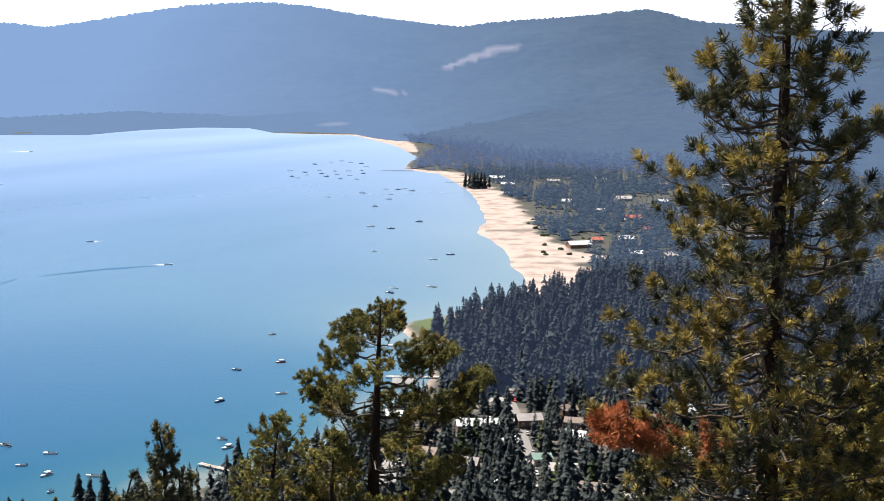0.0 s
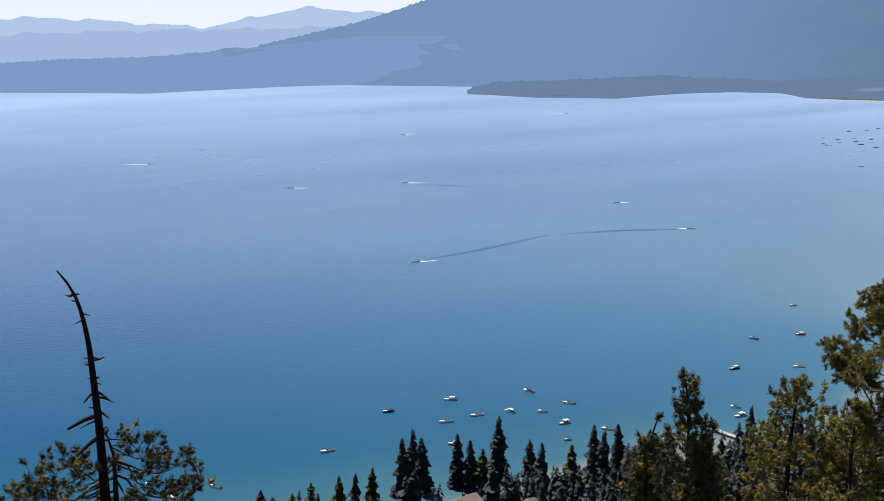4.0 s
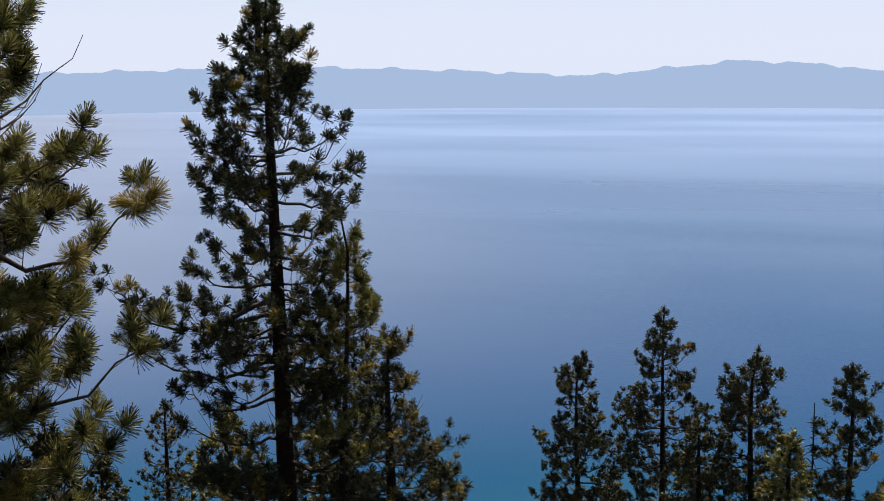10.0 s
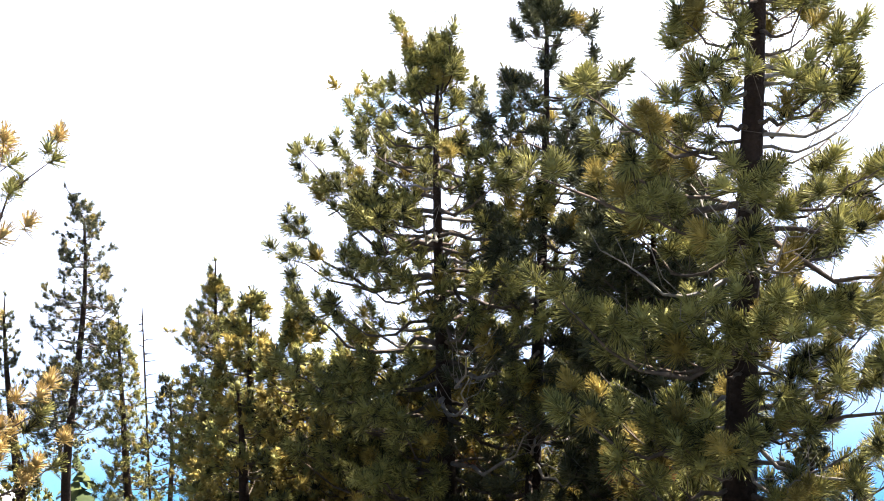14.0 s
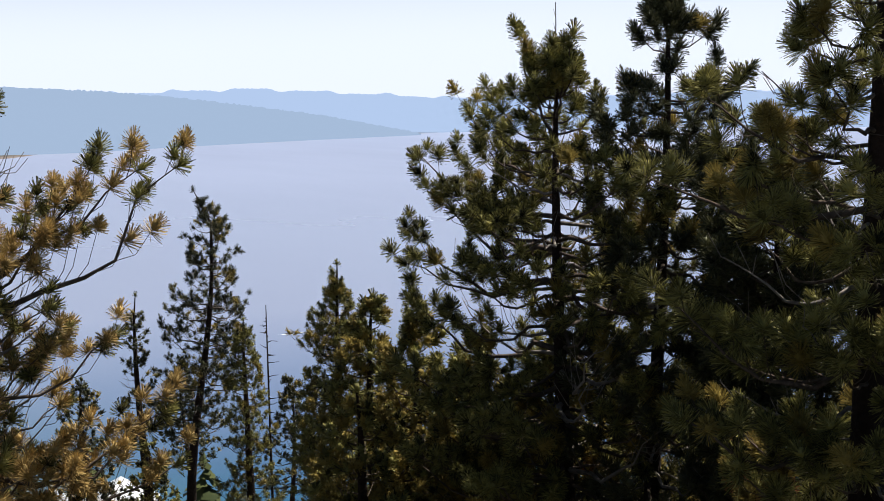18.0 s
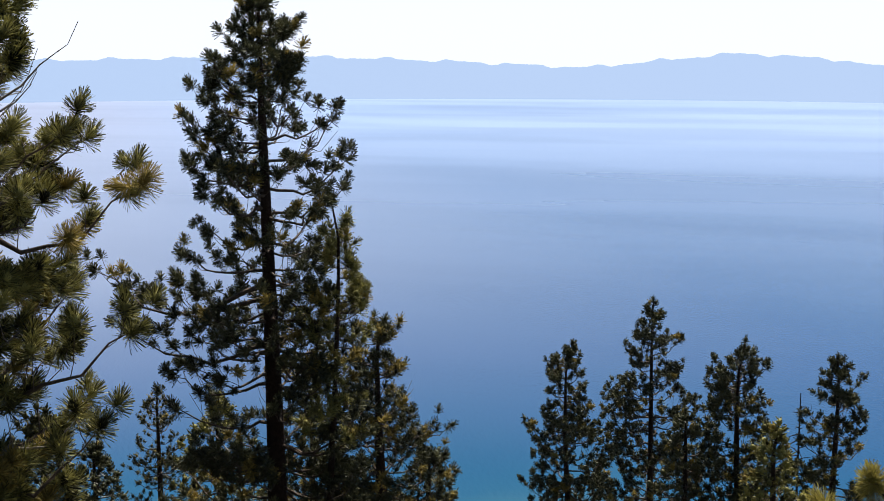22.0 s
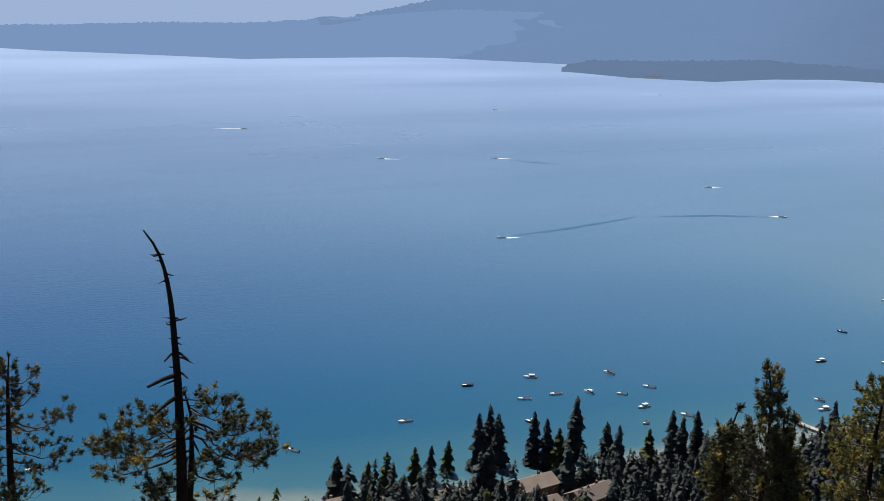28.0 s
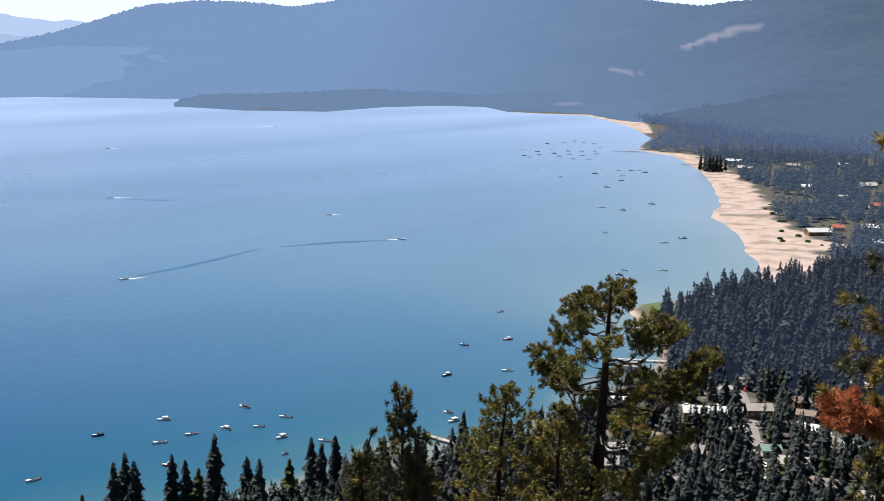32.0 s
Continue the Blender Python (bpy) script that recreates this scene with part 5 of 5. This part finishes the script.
def car(x, y, turn, paint, label):
    z = float(ground_z(np.array([x]), np.array([y]))[0]) + 0.3
    ob = thing("car", (x, y, z), label, "car", "parked cars", turn)
    bm = bmesh.new()
    bmesh.ops.create_cube(bm, size=1, matrix=Matrix.LocRotScale((0, 0, 0.6), None, (4.5, 1.8, 0.65)))
    bmesh.ops.bevel(bm, geom=bm.edges[:], offset=0.16, segments=2, affect="EDGES")
    part("body", bm, paint, ob)
    bm = bmesh.new()
    r = bmesh.ops.create_cube(bm, size=1, matrix=Matrix.LocRotScale((-0.2, 0, 1.18), None, (2.5, 1.6, 0.55)))
    for q in r["verts"]:
        if q.co.z > 1.2:
            q.co.x = -0.2 + (q.co.x + 0.2) * 0.68
            q.co.y *= 0.85
    part("cabin", bm, M_WINDOW, ob, "dark glazed cabin")
    bm = bmesh.new()
    bmesh.ops.create_cube(bm, size=1, matrix=Matrix.LocRotScale((-0.2, 0, 1.47), None, (1.7, 1.36, 0.05)))
    part("roof", bm, paint, ob)
    for sx in (-1.4, 1.4):
        for sy in (-0.82, 0.82):
            v, f = [], []
            tube([(sx, sy - 0.1, 0.33), (sx, sy + 0.1, 0.33)], [0.33, 0.33], 10, v, f)
            part("wheel", tubes_mesh("wheel", v, f), M_DARK, ob)


PAINTS = [(M_WHITE, "white car parked by a village street"), (M_RED, "red car parked by a village street"), (M_BLUE, "dark blue car parked by a village street"), (M_ROOF_GREY, "grey car parked by a village street")]
for lane in LANES:
    for k, (x, y, a) in enumerate(lane[3::4]):
        side = 1 if k % 2 else -1
        car(x - math.sin(radians(a)) * 2.3 * side, y + math.cos(radians(a)) * 2.3 * side, a, *PAINTS[(0, 3, 0, 2, 3, 1, 0, 3)[int(hr.integers(0, 8))]])
for k, (x, y) in enumerate([(-390, 3301), (-364, 3365), (-335, 3301), (-324, 3466), (-295, 3372), (-281, 3460), (-253, 3340), (-237, 3400), (-207, 3310)]):
    house(x, y, 16 + 5 * (k % 3), 10, 5, 10 * k, k % 2, "WRWGWB"[k % 6])
for x, y, w, d, h, turn in ((-66.8, -60.7, 10, 4.5, 2.8, 30), (-58.0, -55.0, 8, 4, 2.6, 60)):
    house(x, y, w, d, h, turn, 0, "W")
got = 0
while got < 28:
    a, r = hr.uniform(4, 17), hr.uniform(1230, 2150)
    x, y = r * math.sin(radians(a)), r * math.cos(radians(a))
    if float(lake_distance(np.array([x]), np.array([y]))[0]) > 125 and all((x - p) ** 2 + (y - q) ** 2 > 30 ** 2 for p, q, _ in PLANTED):
        house(x, y, hr.uniform(11, 20), hr.uniform(8, 11), 4, hr.uniform(-20, 30), int(hr.random() < 0.3), "GGBBRWG"[int(hr.integers(0, 7))])
        got += 1


def free(x, y, gap):
    return all((x - a) ** 2 + (y - b) ** 2 > (c + gap) ** 2 for a, b, c in PLANTED)


# village pines that stand apart at the water's edge: heading, metres away, kind, share of full height
EDGE = [(-25.2, 505, 0, 0.95), (-24.7, 512, 2, 0.92), (-24.3, 508, 1, 1.05), (-26.6, 498, 3, 0.8), (-22.6, 515, 0, 0.9), (-22.0, 512, 1, 0.95), (-20.65, 525, 2, 0.98), (-21.4, 508, 3, 1.0), (-19.2, 520, 4, 0.8), (-18.6, 512, 1, 0.9), (-16.2, 530, 0, 0.9), (-15.7, 524, 2, 0.8), (-15.1, 534, 1, 1.0),
        (-28.2, 482, 3, 0.9), (-29.5, 478, 5, 1.0), (-27.4, 488, 1, 0.7), (-30.4, 476, 5, 0.8), (-17.2, 515, 3, 1.0), (-13.6, 540, 4, 0.8), (-12.8, 548, 1, 0.8), (-9.0, 566, 5, 1.0)]


def village_pine(x, y, kind, s, turn):
    z = float(ground_z(np.array([x]), np.array([y]))[0])
    ob = thing("village_pine", (x, y, z), "tall dark green lakeside conifer" if kind in (0, 1, 2, 4) else "sunlit yellow-green conifer near the shore", "conifer", "village conifers", turn)
    ob.scale = (s, s, s)
    for nm, me in zip(("trunk", "crown"), KINDS[kind]):
        part(nm, me, None, ob)


rng = np.random.default_rng(5)
for a, r, k, s in EDGE:
    village_pine(r * math.sin(radians(a)), r * math.cos(radians(a)), k, s, rng.random() * 360)
for x, y, k, s in [(37, 1905, 0, 0.85), (43, 1893, 1, 0.95), (49, 1880, 2, 0.9), (56, 1878, 1, 0.8), (64, 1880, 0, 0.95), (52, 1902, 4, 0.8), (72, 1893, 1, 0.75), (46, 1888, 4, 0.9), (60, 1890, 2, 0.85), (54, 1889, 4, 0.95)]:
    village_pine(x, y, k, s, rng.random() * 360)
# the rest of the near village, thinly
got = 0
while got < 280:
    a, r = rng.uniform(-34, 13), rng.uniform(400, 760)
    x, y = r * math.sin(radians(a)), r * math.cos(radians(a))
    d = float(lake_distance(np.array([x]), np.array([y]))[0])
    if d < 8 or not free(x, y, 1.5) or (a < -10 and d < 45 and rng.random() < 0.45):
        continue
    if r > 640 and 0 < a < 6 and y < 720 and rng.random() < 0.6:
        continue
    village_pine(x, y, int(rng.integers(0, 6)), rng.uniform(0.5, 0.85), rng.random() * 360)
    got += 1


def woods(name, label, count, test, h0, h1, boughs, mat, seed, wide=1.0):
    """Distant woods as one mesh of many ragged conifers."""
    rng = np.random.default_rng(seed)
    forms = [(fv / 25.0, ff) for fv, ff in (spire(200 + seed * 5 + k, 25.0, 3.7 + 0.4 * k, boughs) for k in range(4))]
    vs, fs, base = [], [], 0
    xs, ys = test(rng, count)
    zs = ground_z(xs, ys)
    for x, y, z in zip(xs, ys, zs):
        fv, ff = forms[int(rng.integers(0, 4))]
        h, t = rng.uniform(h0, h1), rng.random() * 6.283
        c, s = math.cos(t), math.sin(t)
        w = wide * h * rng.uniform(0.85, 1.25)
        p = np.stack([(fv[:, 0] * c - fv[:, 1] * s) * w + x, (fv[:, 0] * s + fv[:, 1] * c) * w + y, fv[:, 2] * h + z - 0.1 * h], 1)
        vs.append(p), fs.append(ff + base)
        base += len(fv)
    me = numpy_mesh(name, np.concatenate(vs), np.concatenate(fs))
    me.materials.append(mat)
    return tagged(new(name, me), label, "woods", kind="stuff")


def scatter(a0, a1, r0, r1, keep):
    def test(rng, count):
        xs, ys = np.zeros(0), np.zeros(0)
        while len(xs) < count:
            a, r = np.radians(rng.uniform(a0, a1, count * 2)), np.sqrt(rng.uniform(r0 ** 2, r1 ** 2, count * 2))
            x, y = r * np.sin(a), r * np.cos(a)
            ok = keep(x, y, lake_distance(x, y), np.degrees(a), r, rng)
            for hx, hy, hr in PLANTED:
                ok &= (x - hx) ** 2 + (y - hy) ** 2 > (hr + 2) ** 2
            xs, ys = np.concatenate([xs, x[ok]]), np.concatenate([ys, y[ok]])
        return xs[:count], ys[:count]
    return test


def no_sand(x, y, d, a, r, rng):
    return d > np.interp(y, SAND_Y, SAND_W) + 5


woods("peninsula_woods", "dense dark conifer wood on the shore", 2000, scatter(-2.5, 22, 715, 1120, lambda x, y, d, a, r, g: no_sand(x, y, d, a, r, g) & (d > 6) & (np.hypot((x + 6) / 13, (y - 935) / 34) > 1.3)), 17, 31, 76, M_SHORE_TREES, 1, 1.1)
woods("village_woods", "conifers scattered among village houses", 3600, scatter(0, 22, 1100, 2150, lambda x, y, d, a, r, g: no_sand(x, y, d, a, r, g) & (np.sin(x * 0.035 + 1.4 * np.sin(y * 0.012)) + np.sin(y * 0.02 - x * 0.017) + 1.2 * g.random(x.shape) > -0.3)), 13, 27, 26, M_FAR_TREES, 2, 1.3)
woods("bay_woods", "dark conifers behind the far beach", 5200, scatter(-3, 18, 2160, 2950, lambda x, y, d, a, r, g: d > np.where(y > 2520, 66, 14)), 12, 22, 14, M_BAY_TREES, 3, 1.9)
woods("lakeside_woods", "conifers standing close among the lakeside houses", 1450, scatter(-34, 16, 400, 720, lambda x, y, d, a, r, g: (d > 7) & (g.random(x.shape) < np.where((a < -10) & (d < 40), 0.65, 1.0))), 12, 22, 64, M_CONIFER, 8, 1.15)
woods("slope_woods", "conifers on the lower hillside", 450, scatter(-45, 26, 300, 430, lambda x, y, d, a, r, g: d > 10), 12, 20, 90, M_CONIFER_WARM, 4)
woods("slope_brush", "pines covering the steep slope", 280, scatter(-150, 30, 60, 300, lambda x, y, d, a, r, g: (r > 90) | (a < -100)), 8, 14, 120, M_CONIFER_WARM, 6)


def boat(x, y, turn, length, hull, cover, label):
    ob = thing("boat", (x, y, 0.0), label, "boat", "moored boats", turn)
    bm = bmesh.new()
    L, W = length / 2, length * 0.17
    rows = []
    for s in (-1, -0.6, 0, 0.5, 0.85, 1.0):
        b = W * (1 if s < 0.2 else max(0.03, 1 - ((s - 0.2) / 0.8) ** 2))
        top = 0.75 + 0.35 * max(0, s)
        rows.append([bm.verts.new(q) for q in ((-b, s * L, top), (-b * 0.75, s * L * 0.97, -0.3), (b * 0.75, s * L * 0.97, -0.3), (b, s * L, top))])
    for p, q in zip(rows, rows[1:]):
        for i in range(3):
            bm.faces.new([p[i], p[i + 1], q[i + 1], q[i]])
    bm.faces.new(rows[0])
    part("hull", bm, hull, ob)
    bm = bmesh.new()
    bmesh.ops.create_cube(bm, size=1, matrix=Matrix.LocRotScale((0, L * 0.55, 0.86), None, (W * 1.15, L * 0.7, 0.16)))
    part("foredeck", bm, M_WHITE, ob)
    bm = bmesh.new()
    bmesh.ops.create_cube(bm, size=1, matrix=Matrix.LocRotScale((0, -L * 0.35, 0.62), None, (W * 1.7, L * 1.0, 0.12)))
    part("cockpit", bm, M_DARK, ob, "dark open cockpit")
    bm = bmesh.new()
    bmesh.ops.create_cube(bm, size=1, matrix=Matrix.LocRotScale((0, L * 0.16, 1.15), Euler((-0.5, 0, 0)), (W * 1.6, 0.08, 0.6)))
    part("windshield", bm, M_WINDOW, ob)
    if cover:
        bm = bmesh.new()
        bmesh.ops.create_cube(bm, size=1, matrix=Matrix.LocRotScale((0, -L * 0.25, 1.85), None, (W * 1.7, L * 0.8, 0.1)))
        bmesh.ops.bevel(bm, geom=bm.edges[:], offset=0.04, segments=1, affect="EDGES")
        part("canopy", bm, cover, ob)
        for sx in (-1, 1):
            for sy in (-0.6, 0.1):
                v, f = [], []
                tube([(sx * W * 0.8, sy * L, 0.7), (sx * W * 0.8, sy * L, 1.85)], [0.04, 0.04], 4, v, f)
                part("post", tubes_mesh("post", v, f), M_WHITE, ob)
    v, f = [], []
    tube([(0, -L * 1.02, 0.1), (0, -L * 1.05, 0.95)], [0.14, 0.2], 6, v, f)
    part("outboard", tubes_mesh("outboard", v, f), M_DARK, ob)
    return ob


rng = np.random.default_rng(9)
NEAR_BOATS = [(-269, 555), (-248, 586), (-236, 552), (-226, 568), (-213, 580), (-198, 587), (-216, 617), (-182, 574), (-190, 606), (-160, 574), (-219, 523), (-269, 491), (-173, 551), (-124, 706), (-91, 725), (-126, 779), (-101, 801), (-117, 881), (-110, 634), (-105, 621),
              (-291, 432), (-317, 424), (-300, 413), (-366, 356), (-340, 389)]
for k, (x, y) in enumerate(NEAR_BOATS):
    red, blue = k in (10, 16), k in (0, 13, 15)
    cover = M_DARK if k % 6 == 0 else (M_WHITE if k % 3 == 1 else None)
    boat(x, y, rng.uniform(70, 150), 3.5 if k == 12 else rng.uniform(5.5, 7.5) + (2 if k == 19 else 0), M_RED if red else (M_BLUE if blue else M_WHITE), cover,
         ("red motorboat" if red else "dark blue motorboat" if blue else "white motorboat") + (" with a dark canopy" if cover == M_DARK else " with a white canopy" if cover else "") + " moored near the shore")
FAR_BOATS = [(-155, 1737), (-86, 1645), (-80, 1452), (-56, 1437), (-66, 1267), (-25, 1500), (-6, 1224), (11, 1257), (-6, 1078), (-41, 1047), (-38, 1068), (-63, 1852), (-53, 1863), (-42, 1837), (-71, 1782), (-71, 1727), (-81, 1853), (-111, 1796),
             (-251, 2105), (-237, 2012), (-226, 1989), (-224, 2086), (-216, 2040), (-223, 2238), (-204, 2125), (-195, 2068), (-198, 2272), (-177, 2116), (-170, 2059), (-182, 2315), (-164, 2286), (-155, 2125), (-148, 2049), (-143, 2272), (-134, 2134), (-128, 2086), (-131, 2210), (-183, 2025), (-133, 1990), (-158, 1989)]
for k, (x, y) in enumerate(FAR_BOATS):
    dark = k % 2
    boat(x, y, rng.uniform(60, 130), rng.uniform(6.5, 9.5), M_BLUE if dark else M_WHITE, M_DARK if dark else None, ("dark" if dark else "white") + " boat moored in the bay")
# boats under way with their wakes
for x, y, lean, ln in [(-418, 913, 18, 22), (-251, 1164, 175, 14), (-359, 1294, 8, 14), (-627, 1338, 0, 30), (-769, 2383, 180, 50), (-874, 1861, 0, 24), (-670, 499, 4, 24), (-1003, 1362, 178, 50), (-725, 1244, -12, 26), (-843, -550, 182, 18)]:
    turn = 90 - math.degrees(math.atan2(x, y)) + lean
    b = boat(x, y, turn, 8.0, M_WHITE, None, "white motorboat under way with a foaming wake")
    m = b.matrix_basis
    fv, ff = [], []
    rows = 14
    for i in range(rows):
        s = i / (rows - 1)
        w = 0.25 + 1.3 * (1 - s) ** 1.5 + 0.15 * math.sin(i * 2.3)
        for q in (-1, -0.35, 0.35, 1):
            fv.append((q * w + 1.5 * s * s, -4 - 0.7 * ln * s, 0.06 + (0.35 * (1 - s) if abs(q) < 0.5 else 0.0)))
    for i in range(rows - 1):
        for j in range(3):
            k = i * 4 + j
            ff.append((k, k + 1, k + 5, k + 4))
    part("wake", numpy_mesh("wake", fv, ff), M_FOAM, b, "white foaming wake")


# long dark trails that passing boats have left on the water
def ruffled_trail(points, width, label):
    p = np.array(points, float)
    q = np.linspace(0, len(p) - 1, 40)
    x, y = np.interp(q, np.arange(len(p)), p[:, 0]), np.interp(q, np.arange(len(p)), p[:, 1])
    dx, dy = np.gradient(x), np.gradient(y)
    k = np.hypot(dx, dy)
    w = width * np.sin(np.linspace(0.06, 0.97, 40) * math.pi) ** 0.7 * (1 + 0.35 * np.sin(q * 9.0 + p[0, 0]))
    v = np.stack([np.stack([x - dy / k * w * e, y + dx / k * w * e, 0 * x + 0.05], 1) for e in (-1, -0.3, 0.4, 1)], 1).reshape(-1, 3)
    a = np.arange(39)[:, None] * 4 + np.arange(3)[None]
    me = numpy_mesh("ruffled_water", v, np.stack([a, a + 1, a + 5, a + 4], -1).reshape(-1, 4))
    me.materials.append(M_STREAK)
    tagged(new("ruffled_water", me), label, "water", kind="structure")


for points, width in [([(-414, 930), (-397, 966), (-381, 1011), (-362, 1075)], 3.0), ([(-262, 1156), (-304, 1131), (-346, 1092)], 3.5), ([(-606, 1335), (-545, 1343)], 3.0),
                      ([(-738, 545), (-731, 563), (-727, 582)], 3.5), ([(-752, 549), (-774, 524)], 2.2), ([(-677, 446), (-658, 472)], 2.0)]:
    ruffled_trail(points, width, "long dark streak of ruffled water left by a boat")


def pier(x, y, turn, length, label, wood=M_PLANK):
    z = 1.2
    ob = thing("pier", (x, y, 0), label, "pier", "", turn)
    n_ = int(length / 1.2)
    bm = bmesh.new()
    bmesh.ops.create_cube(bm, size=1, matrix=Matrix.LocRotScale((0, 0, 0), None, (1.1, 3.0, 0.14)))
    me = bpy.data.meshes.new("plank")
    bm.to_mesh(me)
    bm.free()
    me.materials.append(wood)
    for i in range(n_):
        p = part("plank", me, None, ob)
        p.location = (i * 1.2 - length / 2, 0, z)
    v, f = [], []
    tube([(0, 0, -2), (0, 0, z - 0.05)], [0.16, 0.16], 6, v, f)
    post = tubes_mesh("post", v, f)
    post.materials.append(M_BARK)
    for i in range(int(length / 5) + 1):
        for s in (-1.3, 1.3):
            p = part("post", post, None, ob)
            p.location = (i * 5 - length / 2, s, 0)


pier(-105, 588, 150, 22, "short weathered wooden pier")
pier(-14, 768, 3, 34, "long pale wooden pier")
pier(-16, 854, 6, 36, "pale wooden pier below the green point")
pier(-75, 2143, 185, 55, "dark wooden pier with moored boats at the far cape", M_BARK)
pier(22, 1965, 180, 30, "dark old wooden pier beside the beach", M_BARK)


# low bushes on the sand
def shrub(x, y, size, seed):
    rng = np.random.default_rng(seed)
    z = float(ground_z(np.array([x]), np.array([y]))[0])
    u = rng.normal(size=(240, 3))
    u[:, 2] = np.abs(u[:, 2])
    u *= (rng.random((240, 1)) ** 0.3) / np.linalg.norm(u, axis=1, keepdims=True)
    mid = u * (1.0, 1.0, 0.7) * size
    a, b = rng.normal(size=(2, 240, 3)) * size * 0.14
    v = np.stack([mid + a, mid + b, mid - a, mid - b], 1).reshape(-1, 3)
    ob = thing("shrub", (x, y, z), "low dark green bush on the pale sand", "shrub", "beach shrubs")
    part("leaves", numpy_mesh("leaves", v, np.arange(960).reshape(-1, 4)), M_BROADLEAF, ob)
    w, f = [], []
    tube([(0, 0, -0.2), (0, 0, size * 0.4)], [0.12, 0.05], 5, w, f)
    part("stem", tubes_mesh("stem", w, f), M_BARK, ob)


rng = np.random.default_rng(31)
got = 0
while got < 34:
    x, y = rng.uniform(20, 240), rng.uniform(1010, 1620)
    d = float(lake_distance(np.array([x]), np.array([y]))[0])
    if 40 < d < 125:
        shrub(x, y, rng.uniform(1.2, 3.6), 900 + got)
        got += 1
